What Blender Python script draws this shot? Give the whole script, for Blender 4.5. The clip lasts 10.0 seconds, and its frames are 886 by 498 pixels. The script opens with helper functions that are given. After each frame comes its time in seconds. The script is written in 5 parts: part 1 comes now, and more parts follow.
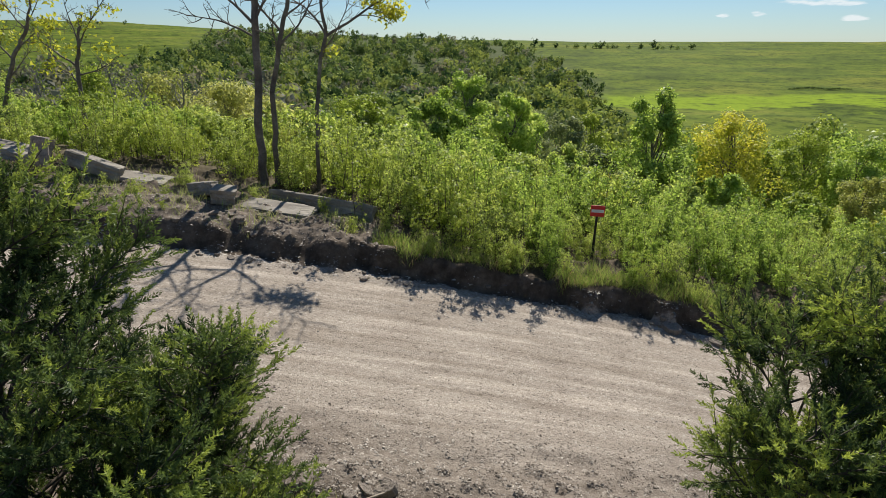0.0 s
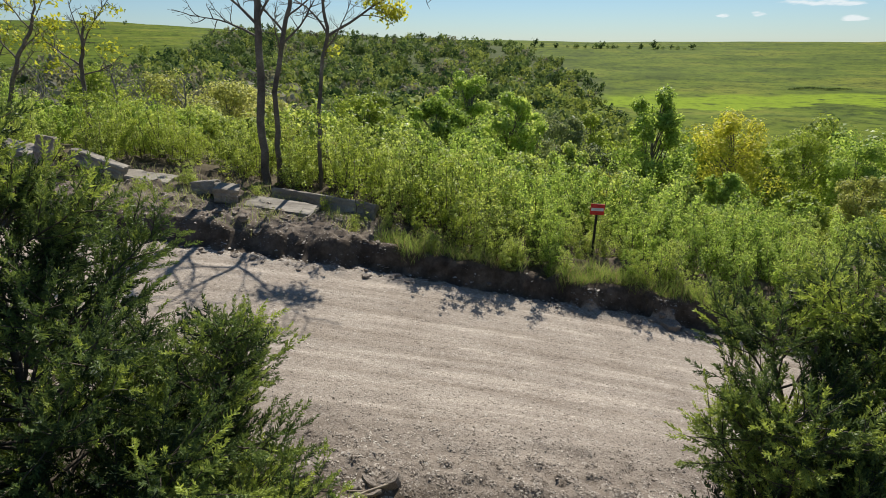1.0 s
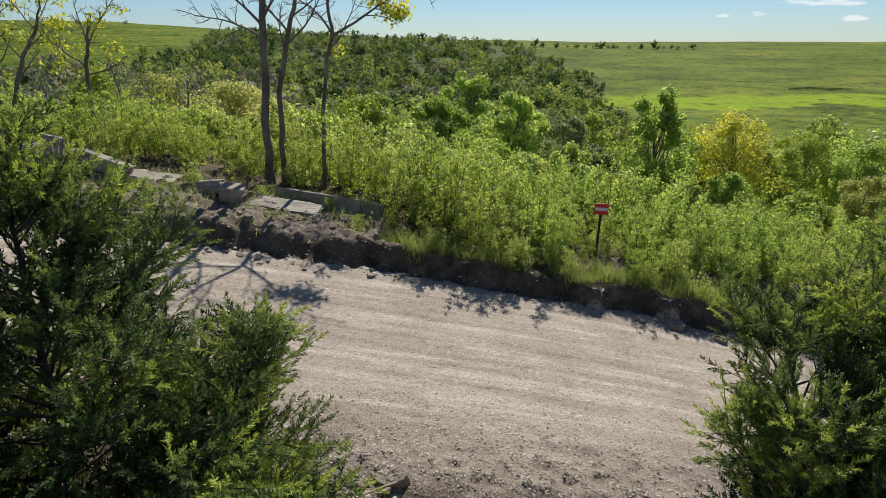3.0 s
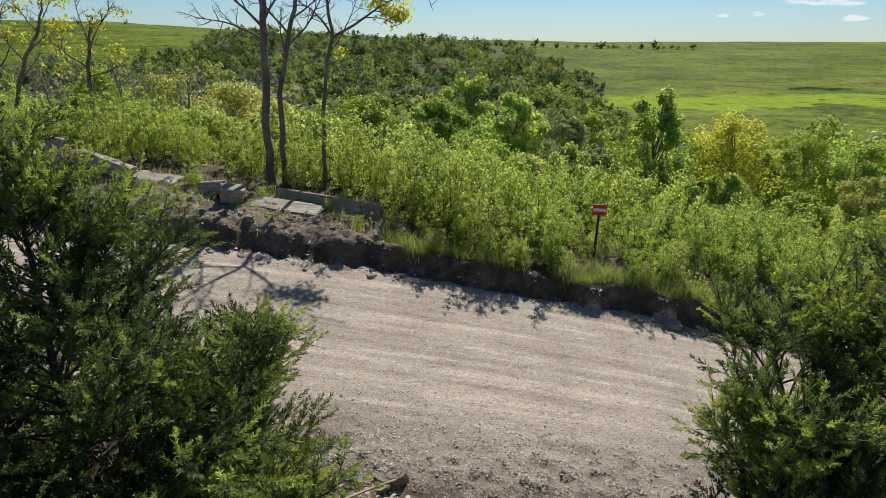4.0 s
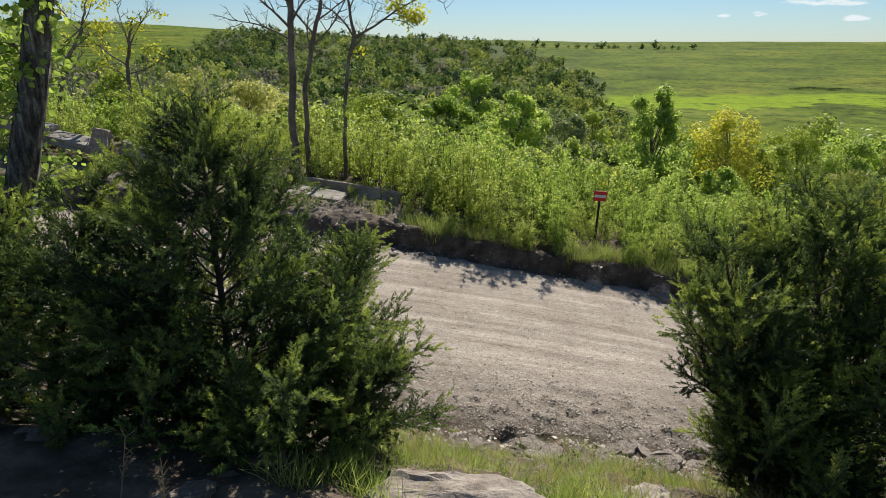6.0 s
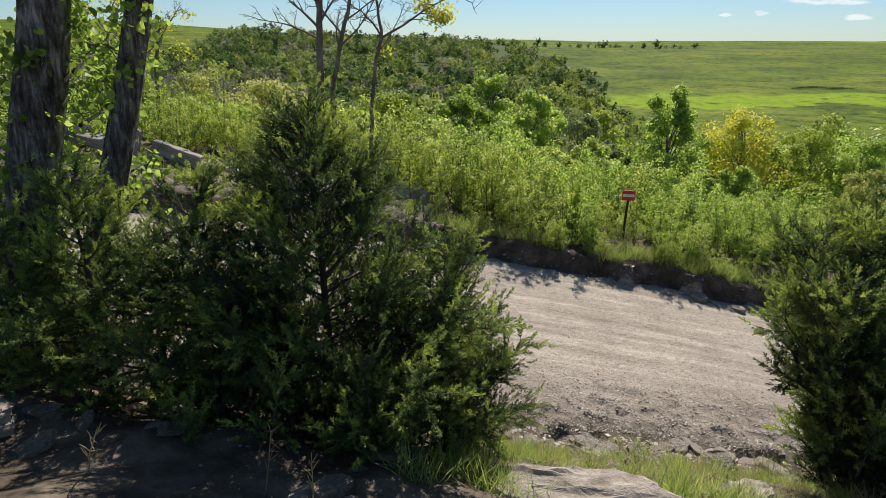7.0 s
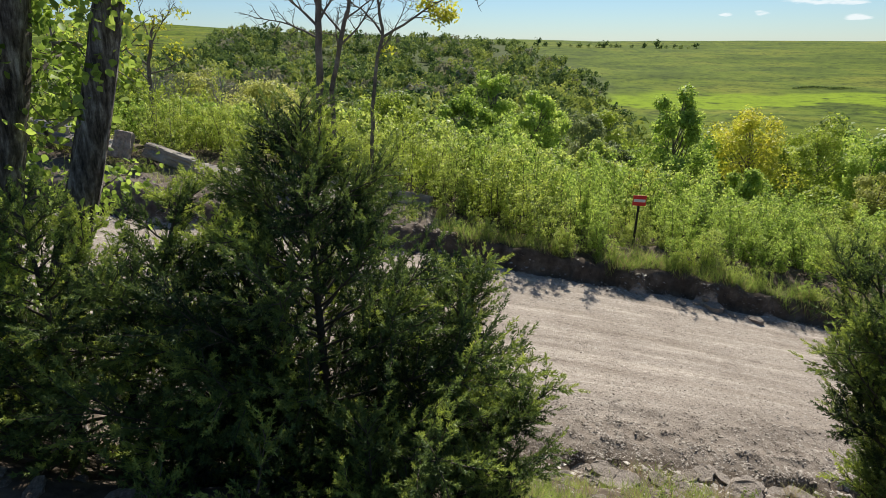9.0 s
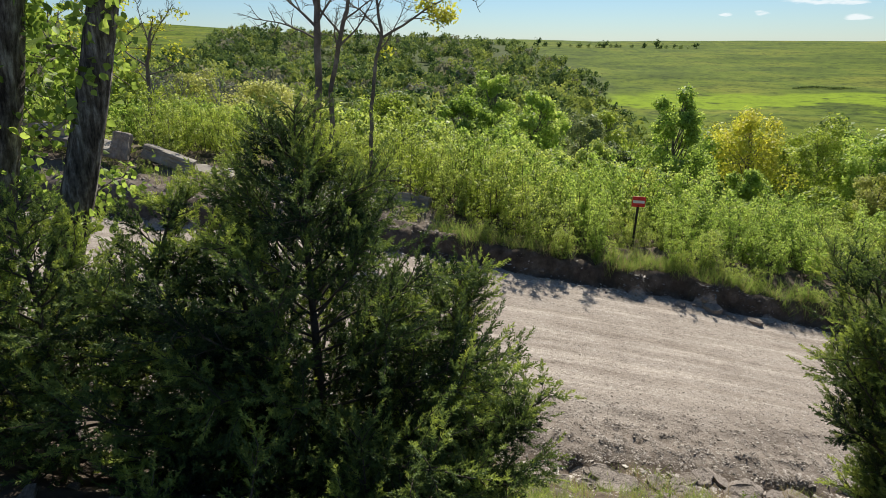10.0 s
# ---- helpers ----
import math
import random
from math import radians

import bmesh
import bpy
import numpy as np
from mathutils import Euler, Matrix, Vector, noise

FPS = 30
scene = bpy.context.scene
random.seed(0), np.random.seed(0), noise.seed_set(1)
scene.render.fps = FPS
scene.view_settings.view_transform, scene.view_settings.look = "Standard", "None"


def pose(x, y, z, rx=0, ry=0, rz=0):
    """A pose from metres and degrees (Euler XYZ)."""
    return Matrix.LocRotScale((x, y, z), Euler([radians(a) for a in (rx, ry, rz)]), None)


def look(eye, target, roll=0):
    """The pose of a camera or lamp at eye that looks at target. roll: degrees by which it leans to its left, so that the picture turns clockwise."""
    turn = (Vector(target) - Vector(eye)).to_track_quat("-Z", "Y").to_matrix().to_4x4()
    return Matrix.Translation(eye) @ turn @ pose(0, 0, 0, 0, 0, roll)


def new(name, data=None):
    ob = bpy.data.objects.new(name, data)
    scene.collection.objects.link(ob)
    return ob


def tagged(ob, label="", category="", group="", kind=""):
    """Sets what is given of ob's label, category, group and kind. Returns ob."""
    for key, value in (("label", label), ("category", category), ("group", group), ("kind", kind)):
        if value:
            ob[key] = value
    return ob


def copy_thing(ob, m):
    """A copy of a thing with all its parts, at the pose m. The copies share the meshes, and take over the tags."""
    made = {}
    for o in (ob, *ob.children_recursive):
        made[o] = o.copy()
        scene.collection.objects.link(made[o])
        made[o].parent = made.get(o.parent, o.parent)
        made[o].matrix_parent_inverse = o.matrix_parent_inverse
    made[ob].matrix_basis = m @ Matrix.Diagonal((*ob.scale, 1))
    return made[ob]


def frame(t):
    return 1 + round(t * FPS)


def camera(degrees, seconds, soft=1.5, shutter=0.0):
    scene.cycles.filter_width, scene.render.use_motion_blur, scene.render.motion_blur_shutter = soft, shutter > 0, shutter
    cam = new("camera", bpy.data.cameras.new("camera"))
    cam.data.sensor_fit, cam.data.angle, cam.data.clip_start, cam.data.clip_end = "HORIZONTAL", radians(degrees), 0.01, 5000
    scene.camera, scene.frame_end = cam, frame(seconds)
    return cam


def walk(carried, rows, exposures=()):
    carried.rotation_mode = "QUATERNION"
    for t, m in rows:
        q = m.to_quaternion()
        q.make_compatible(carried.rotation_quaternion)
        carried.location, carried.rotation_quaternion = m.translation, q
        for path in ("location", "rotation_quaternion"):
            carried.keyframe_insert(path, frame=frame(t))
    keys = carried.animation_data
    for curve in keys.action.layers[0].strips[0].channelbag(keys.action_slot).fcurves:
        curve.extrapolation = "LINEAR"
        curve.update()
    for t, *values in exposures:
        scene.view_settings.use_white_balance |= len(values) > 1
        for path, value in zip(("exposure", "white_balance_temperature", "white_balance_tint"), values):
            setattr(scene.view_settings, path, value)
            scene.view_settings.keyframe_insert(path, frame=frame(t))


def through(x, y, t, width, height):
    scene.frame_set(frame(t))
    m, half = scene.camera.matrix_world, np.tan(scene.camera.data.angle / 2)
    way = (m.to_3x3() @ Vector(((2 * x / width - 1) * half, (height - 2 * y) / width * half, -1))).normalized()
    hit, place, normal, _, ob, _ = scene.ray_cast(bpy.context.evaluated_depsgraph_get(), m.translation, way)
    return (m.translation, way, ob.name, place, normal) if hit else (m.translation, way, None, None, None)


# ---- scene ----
# The camera: a small drone that looks ahead and down, slides back and then to the left.
cam = camera(72.0, 10.0, soft=0.5)
EYE, TILT = 4.6, -18.8
ROWS = [
    (0, -0.000, 0.000, -0.000, 0.00, 0.00),
    (0.5, -0.011, -0.081, -0.003, 0.01, 0.00),
    (1, -0.021, -0.125, -0.002, 0.01, 0.00),
    (1.5, -0.088, -0.135, -0.013, 0.02, 0.00),
    (2, -0.104, -0.110, 0.005, 0.03, 0.00),
    (2.5, -0.118, -0.139, -0.015, 0.03, 0.00),
    (4, -0.093, -0.244, 0.041, 0.05, 0.00),
    (4.5, -0.194, -1.053, 0.035, 0.05, 0.00),
    (5, -0.203, -1.510, 0.032, 0.04, 0.00),
    (5.2, -0.220, -1.559, 0.008, 0.05, 0.00),
    (6.3, -0.628, -1.497, 0.052, 0.11, 0.00),
    (6.5, -0.835, -1.498, 0.046, 0.12, 0.00),
    (7, -1.069, -1.562, 0.056, 0.19, -0.06),
    (7.5, -1.132, -1.487, 0.047, 0.19, -0.07),
    (8, -1.101, -1.111, 0.062, 0.20, -0.07),
    (8.5, -1.113, -1.038, 0.029, 0.20, -0.07),
    (9, -1.149, -1.001, 0.041, 0.21, -0.08),
    (9.5, -1.132, -0.984, 0.060, 0.21, -0.08),
    (10, -1.124, -0.970, 0.062, 0.21, -0.08),
]
walk(cam, [(t, pose(x, y, EYE + z, 90 + TILT + pitch, 0, yaw)) for t, x, y, z, yaw, pitch in ROWS],
     exposures=[(0.0, 0.30), (4.0, 0.30), (6.5, 0.37), (8.0, 0.43), (10.0, 0.42)])

# ---- light ----
SUN_EL, SUN_AZ = radians(40), radians(13)
world = bpy.data.worlds.new("sky")
scene.world = world
world.use_nodes = True
wn, wl = world.node_tree.nodes, world.node_tree.links
wn.clear()
sky = wn.new("ShaderNodeTexSky")
sky.sky_type, sky.sun_disc = "NISHITA", False
sky.sun_elevation, sky.sun_rotation = SUN_EL, SUN_AZ
sky.air_density, sky.dust_density, sky.ozone_density = 1.0, 0.0, 3.0
bg = wn.new("ShaderNodeBackground")
bg.inputs["Strength"].default_value = 0.059
wout = wn.new("ShaderNodeOutputWorld")
tint = wn.new("ShaderNodeMix")
tint.data_type, tint.blend_type = "RGBA", "MULTIPLY"
tint.inputs[0].default_value = 1.0
wtc = wn.new("ShaderNodeTexCoord")
wtz = wn.new("ShaderNodeSeparateXYZ")
wl.new(wtc.outputs["Generated"], wtz.inputs[0])
haze = wn.new("ShaderNodeValToRGB")
haze.color_ramp.elements[0].position, haze.color_ramp.elements[0].color = 0.0, (0.72, 0.90, 1.16, 1)
haze.color_ramp.elements[1].position, haze.color_ramp.elements[1].color = 0.3, (0.92, 1.02, 1.08, 1)
wl.new(wtz.outputs["Z"], haze.inputs[0])
wl.new(haze.outputs[0], tint.inputs[7])
wl.new(sky.outputs[0], tint.inputs[6])
# a few small fair-weather clouds low over the ridge
wc = wn.new("ShaderNodeTexCoord")
wsep = wn.new("ShaderNodeSeparateXYZ")
wl.new(wc.outputs["Generated"], wsep.inputs[0])


def wmath(op, a, c):
    m = wn.new("ShaderNodeMath")
    m.operation = op
    for sock, v in zip(m.inputs, (a, c)):
        if isinstance(v, (int, float)):
            sock.default_value = v
        else:
            wl.new(v, sock)
    return m.outputs[0]


ahead = wmath("MAXIMUM", wsep.outputs["Y"], 0.01)
across, above = wmath("DIVIDE", wsep.outputs["X"], ahead), wmath("DIVIDE", wsep.outputs["Z"], ahead)
wm = wn.new("ShaderNodeMapping")
wm.inputs["Scale"].default_value = (14.0, 14.0, 60.0)
wl.new(wc.outputs["Generated"], wm.inputs[0])
wnoise = wn.new("ShaderNodeTexNoise")
wnoise.inputs["Scale"].default_value, wnoise.inputs["Detail"].default_value = 2.5, 6.0
wl.new(wm.outputs[0], wnoise.inputs["Vector"])
puff = wmath("MULTIPLY", wmath("SUBTRACT", wnoise.outputs["Fac"], 0.5), 5.0)
cover = 0.0
for a0, e0, wide, tall in ((0.578, 0.0565, 0.055, 0.0055), (0.483, 0.0398, 0.012, 0.004), (0.632, 0.034, 0.022, 0.005), (0.43, 0.038, 0.012, 0.003)):
    da = wmath("POWER", wmath("DIVIDE", wmath("SUBTRACT", across, a0), wide), 2.0)
    de = wmath("POWER", wmath("DIVIDE", wmath("SUBTRACT", above, e0), tall), 2.0)
    spot = wmath("SUBTRACT", 1.0, wmath("ADD", da, de))
    cover = wmath("MAXIMUM", cover, wmath("MAXIMUM", wmath("MINIMUM", wmath("ADD", spot, puff), 1.0), 0.0))
wr = wn.new("ShaderNodeValToRGB")
wr.color_ramp.elements[0].position, wr.color_ramp.elements[1].position = 0.0, 0.9
wr.color_ramp.elements[1].color = (0.66, 0.66, 0.66, 1)
wl.new(cover, wr.inputs[0])
cloud = wn.new("ShaderNodeMix")
cloud.data_type = "RGBA"
cloud.inputs[7].default_value = (13.0, 13.2, 13.4, 1)
wl.new(wr.outputs[0], cloud.inputs[0])
wl.new(tint.outputs[2], cloud.inputs[6])
wl.new(cloud.outputs[2], bg.inputs[0])
wl.new(bg.outputs[0], wout.inputs[0])
sun_data = bpy.data.lights.new("sun", "SUN")
sun_data.energy, sun_data.angle, sun_data.color = 5.0, radians(0.53), (1.0, 0.95, 0.86)
sun = new("sun", sun_data)
sun_dir = Vector((math.sin(SUN_AZ) * math.cos(SUN_EL), math.cos(SUN_AZ) * math.cos(SUN_EL), math.sin(SUN_EL)))
sun.matrix_world = look(sun_dir * 60, (0, 0, 0))


# ---- materials ----
def material(name):
    m = bpy.data.materials.new(name)
    m.use_nodes = True
    m.node_tree.nodes.clear()
    return m, m.node_tree.nodes, m.node_tree.links


def ramp(nodes, stops):
    r = nodes.new("ShaderNodeValToRGB")
    els = r.color_ramp.elements
    while len(els) < len(stops):
        els.new(0.5)
    for e, (at, col) in zip(els, stops):
        e.position, e.color = at, (*col, 1)
    return r


def noise_node(nodes, links, vec, scale, detail=4.0, rough=0.6):
    n = nodes.new("ShaderNodeTexNoise")
    n.inputs["Scale"].default_value, n.inputs["Detail"].default_value, n.inputs["Roughness"].default_value = scale, detail, rough
    if vec is not None:
        links.new(vec, n.inputs["Vector"])
    return n


def mixcol(nodes, links, a, b, fac, mode="MIX"):
    m = nodes.new("ShaderNodeMix")
    m.data_type, m.blend_type = "RGBA", mode
    for sock, v in ((m.inputs[0], fac), (m.inputs[6], a), (m.inputs[7], b)):
        if isinstance(v, (float, int)):
            sock.default_value = v
        elif isinstance(v, tuple):
            sock.default_value = (*v, 1)
        else:
            links.new(v, sock)
    return m.outputs[2]


def leaf_material(name, dark, mid, light, through=0.45, scale=1.2, rough=0.5, gloss=0.25, speckle=0.55, trees=False):
    """Leaves: colour by piece and by clump, thin enough to let the sun shine through."""
    m, n, l = material(name)
    geo, tex = n.new("ShaderNodeNewGeometry"), n.new("ShaderNodeTexCoord")
    info = n.new("ShaderNodeObjectInfo")
    clump = noise_node(n, l, tex.outputs["Object"], scale, 2.0)
    add = n.new("ShaderNodeMath")
    add.operation = "MULTIPLY_ADD"
    l.new(geo.outputs["Random Per Island"], add.inputs[0])
    add.inputs[1].default_value = speckle
    wide = n.new("ShaderNodeMapRange")
    wide.inputs["From Min"].default_value, wide.inputs["From Max"].default_value = 0.5 - 0.5 * 0.55 / (1.1 - speckle), 0.5 + 0.5 * 0.55 / (1.1 - speckle)
    wide.inputs["To Min"].default_value, wide.inputs["To Max"].default_value = 0.275 - 0.5 * speckle, 1.275 - 0.5 * speckle
    wide.clamp = False
    l.new(clump.outputs["Fac"], wide.inputs["Value"])
    l.new(wide.outputs[0], add.inputs[2])
    add2 = n.new("ShaderNodeMath")
    add2.operation = "MULTIPLY_ADD"
    l.new(info.outputs["Random"], add2.inputs[0])
    add2.inputs[1].default_value = 0.35
    l.new(add.outputs[0], add2.inputs[2])
    if trees:
        tone, per = n.new("ShaderNodeAttribute"), n.new("ShaderNodeMath")
        tone.attribute_name = "tone"
        per.operation = "ADD"
        l.new(add2.outputs[0], per.inputs[0])
        l.new(tone.outputs["Fac"], per.inputs[1])
        add2 = per
    r = ramp(n, [(0.35, dark), (0.9, mid), (1.0, light)])
    sub = n.new("ShaderNodeMapRange")
    sub.inputs["From Min"].default_value, sub.inputs["From Max"].default_value = 0.3, 1.45
    l.new(add2.outputs[0], sub.inputs["Value"])
    l.new(sub.outputs[0], r.inputs[0])
    r.color_ramp.elements[0].position, r.color_ramp.elements[1].position = 0.1, 0.55
    p = n.new("ShaderNodeBsdfPrincipled")
    p.inputs["Roughness"].default_value = rough
    p.inputs["Specular IOR Level"].default_value = gloss
    l.new(r.outputs[0], p.inputs["Base Color"])
    t = n.new("ShaderNodeBsdfTranslucent")
    warm = mixcol(n, l, r.outputs[0], (1.15, 1.1, 0.75), 1.0, "MULTIPLY")
    l.new(warm, t.inputs["Color"])
    mx = n.new("ShaderNodeMixShader")
    mx.inputs[0].default_value = through
    l.new(p.outputs[0], mx.inputs[1])
    l.new(t.outputs[0], mx.inputs[2])
    out = n.new("ShaderNodeOutputMaterial")
    l.new(mx.outputs[0], out.inputs[0])
    return m


def solid_material(name, stops, scale, fine, rough=0.85, bump=0.3, bump_scale=None, metal=0.0, spec=0.3, pieces=0.0):
    """A grainy solid: coarse patches times fine grain, with relief of both."""
    m, n, l = material(name)
    tex = n.new("ShaderNodeTexCoord")
    a = noise_node(n, l, tex.outputs["Object"], scale, 5.0)
    b = noise_node(n, l, tex.outputs["Object"], fine, 4.0, 0.7)
    r = ramp(n, stops)
    mixf = n.new("ShaderNodeMath")
    mixf.operation = "MULTIPLY_ADD"
    l.new(b.outputs["Fac"], mixf.inputs[0])
    mixf.inputs[1].default_value = 0.5
    sc = n.new("ShaderNodeMath")
    sc.operation = "MULTIPLY_ADD"
    l.new(a.outputs["Fac"], sc.inputs[0])
    sc.inputs[1].default_value, sc.inputs[2].default_value = 1.2, -0.35
    l.new(sc.outputs[0], mixf.inputs[2])
    tone = mixf.outputs[0]
    if pieces:
        geo, own = n.new("ShaderNodeNewGeometry"), n.new("ShaderNodeMath")
        own.operation = "MULTIPLY_ADD"
        l.new(geo.outputs["Random Per Island"], own.inputs[0])
        own.inputs[1].default_value = pieces
        off = n.new("ShaderNodeMath")
        off.operation = "SUBTRACT"
        l.new(tone, off.inputs[0])
        off.inputs[1].default_value = pieces / 2
        l.new(off.outputs[0], own.inputs[2])
        tone = own.outputs[0]
    l.new(tone, r.inputs[0])
    p = n.new("ShaderNodeBsdfPrincipled")
    p.inputs["Roughness"].default_value, p.inputs["Metallic"].default_value = rough, metal
    p.inputs["Specular IOR Level"].default_value = spec
    l.new(r.outputs[0], p.inputs["Base Color"])
    bp = n.new("ShaderNodeBump")
    bp.inputs["Strength"].default_value, bp.inputs["Distance"].default_value = bump, 0.02
    l.new(mixf.outputs[0], bp.inputs["Height"])
    l.new(bp.outputs[0], p.inputs["Normal"])
    out = n.new("ShaderNodeOutputMaterial")
    l.new(p.outputs[0], out.inputs[0])
    return m


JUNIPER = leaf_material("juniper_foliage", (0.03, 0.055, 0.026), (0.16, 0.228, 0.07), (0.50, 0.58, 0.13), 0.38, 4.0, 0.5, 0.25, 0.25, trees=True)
SHRUB = leaf_material("shrub_leaves", (0.075, 0.12, 0.03), (0.415, 0.51, 0.13), (0.72, 0.78, 0.27), 0.56, 1.3, 0.5, 0.3, 0.7)
BRIGHT = leaf_material("bright_leaves", (0.085, 0.145, 0.03), (0.375, 0.515, 0.12), (0.66, 0.74, 0.24), 0.56, 0.6, 0.5, 0.15, 0.65)
YELLOW = leaf_material("yellow_leaves", (0.18, 0.21, 0.025), (0.47, 0.50, 0.06), (0.74, 0.68, 0.14), 0.52, 0.6)
OLIVE = leaf_material("olive_leaves", (0.12, 0.18, 0.03), (0.36, 0.45, 0.08), (0.58, 0.63, 0.18), 0.5, 0.5)
PALE = leaf_material("pale_leaves", (0.24, 0.27, 0.08), (0.46, 0.48, 0.16), (0.68, 0.67, 0.32), 0.52, 0.5)
PALE_GREEN = leaf_material("willow_leaves", (0.14, 0.18, 0.08), (0.32, 0.37, 0.18), (0.52, 0.56, 0.32), 0.45, 0.5)
# leaf colour darkened to hold the shade of the creek gap
SHADED_LEAF = leaf_material("shaded_leaves", (0.03, 0.05, 0.02), (0.07, 0.11, 0.035), (0.2, 0.26, 0.08), 0.3, 0.5)
FARLEAF = leaf_material("far_leaves", (0.05, 0.095, 0.035), (0.168, 0.232, 0.08), (0.36, 0.44, 0.14), 0.3, 0.12, 0.8, 0.1, 0.25, trees=True)
FAROLIVE = leaf_material("far_olive_leaves", (0.12, 0.165, 0.04), (0.30, 0.355, 0.10), (0.48, 0.52, 0.16), 0.3, 0.12, 0.8, 0.1, 0.25, trees=True)
FARGREY = leaf_material("grey_brush", (0.12, 0.12, 0.09), (0.22, 0.22, 0.165), (0.34, 0.33, 0.25), 0.3, 0.12, 0.8, 0.1, 0.3, trees=True)
GRASS = leaf_material("grass_blades", (0.12, 0.18, 0.045), (0.28, 0.38, 0.10), (0.56, 0.57, 0.26), 0.5, 1.5)
DRY = leaf_material("dry_blades", (0.26, 0.20, 0.11), (0.42, 0.34, 0.20), (0.56, 0.48, 0.31), 0.35, 1.5)
BARK = solid_material("bark", [(0.2, (0.08, 0.066, 0.054)), (0.55, (0.17, 0.145, 0.12)), (0.8, (0.29, 0.255, 0.21))], 3.0, 38.0, 0.9, 0.8)
TWIG = solid_material("twig_bark", [(0.2, (0.05, 0.04, 0.03)), (0.8, (0.14, 0.115, 0.09))], 4.0, 60.0, 0.85, 0.4)
GREYBARK = solid_material("grey_bark", [(0.2, (0.16, 0.145, 0.13)), (0.8, (0.33, 0.31, 0.28))], 4.0, 50.0, 0.9, 0.4)
STONE = solid_material("limestone", [(0.15, (0.12, 0.09, 0.068)), (0.5, (0.29, 0.24, 0.19)), (0.85, (0.50, 0.43, 0.355))], 5.0, 38.0, 0.9, 1.0)
CONCRETE = solid_material("old_concrete", [(0.15, (0.14, 0.118, 0.095)), (0.5, (0.29, 0.258, 0.215)), (0.85, (0.44, 0.395, 0.335))], 2.2, 30.0, 0.9, 0.4)
PEBBLE = solid_material("pebbles", [(0.1, (0.19, 0.155, 0.125)), (0.5, (0.36, 0.31, 0.26)), (0.95, (0.62, 0.565, 0.49))], 1.7, 14.0, 0.9, 0.2, pieces=0.7)
CLOD = solid_material("dirt_clods", [(0.1, (0.11, 0.088, 0.07)), (0.5, (0.26, 0.218, 0.178)), (0.95, (0.5, 0.445, 0.38))], 1.7, 14.0, 0.95, 0.2, pieces=0.7)
PALE_STONE = solid_material("pale_limestone", [(0.15, (0.15, 0.117, 0.092)), (0.42, (0.30, 0.25, 0.205)), (0.85, (0.48, 0.415, 0.35))], 9.0, 55.0, 0.9, 1.0)
DEADWOOD = solid_material("bleached_wood", [(0.2, (0.24, 0.19, 0.14)), (0.8, (0.48, 0.41, 0.32))], 8.0, 70.0, 0.85, 0.4)
SIGN_RED = solid_material("sign_red", [(0.2, (0.62, 0.03, 0.03)), (0.8, (0.78, 0.06, 0.045))], 6.0, 60.0, 0.45, 0.05)
SIGN_WHITE = solid_material("sign_white", [(0.2, (0.7, 0.68, 0.66)), (0.8, (0.82, 0.8, 0.78))], 6.0, 60.0, 0.5, 0.05)
POST = solid_material("post_steel", [(0.2, (0.018, 0.017, 0.016)), (0.8, (0.05, 0.042, 0.036))], 5.0, 60.0, 0.6, 0.2)


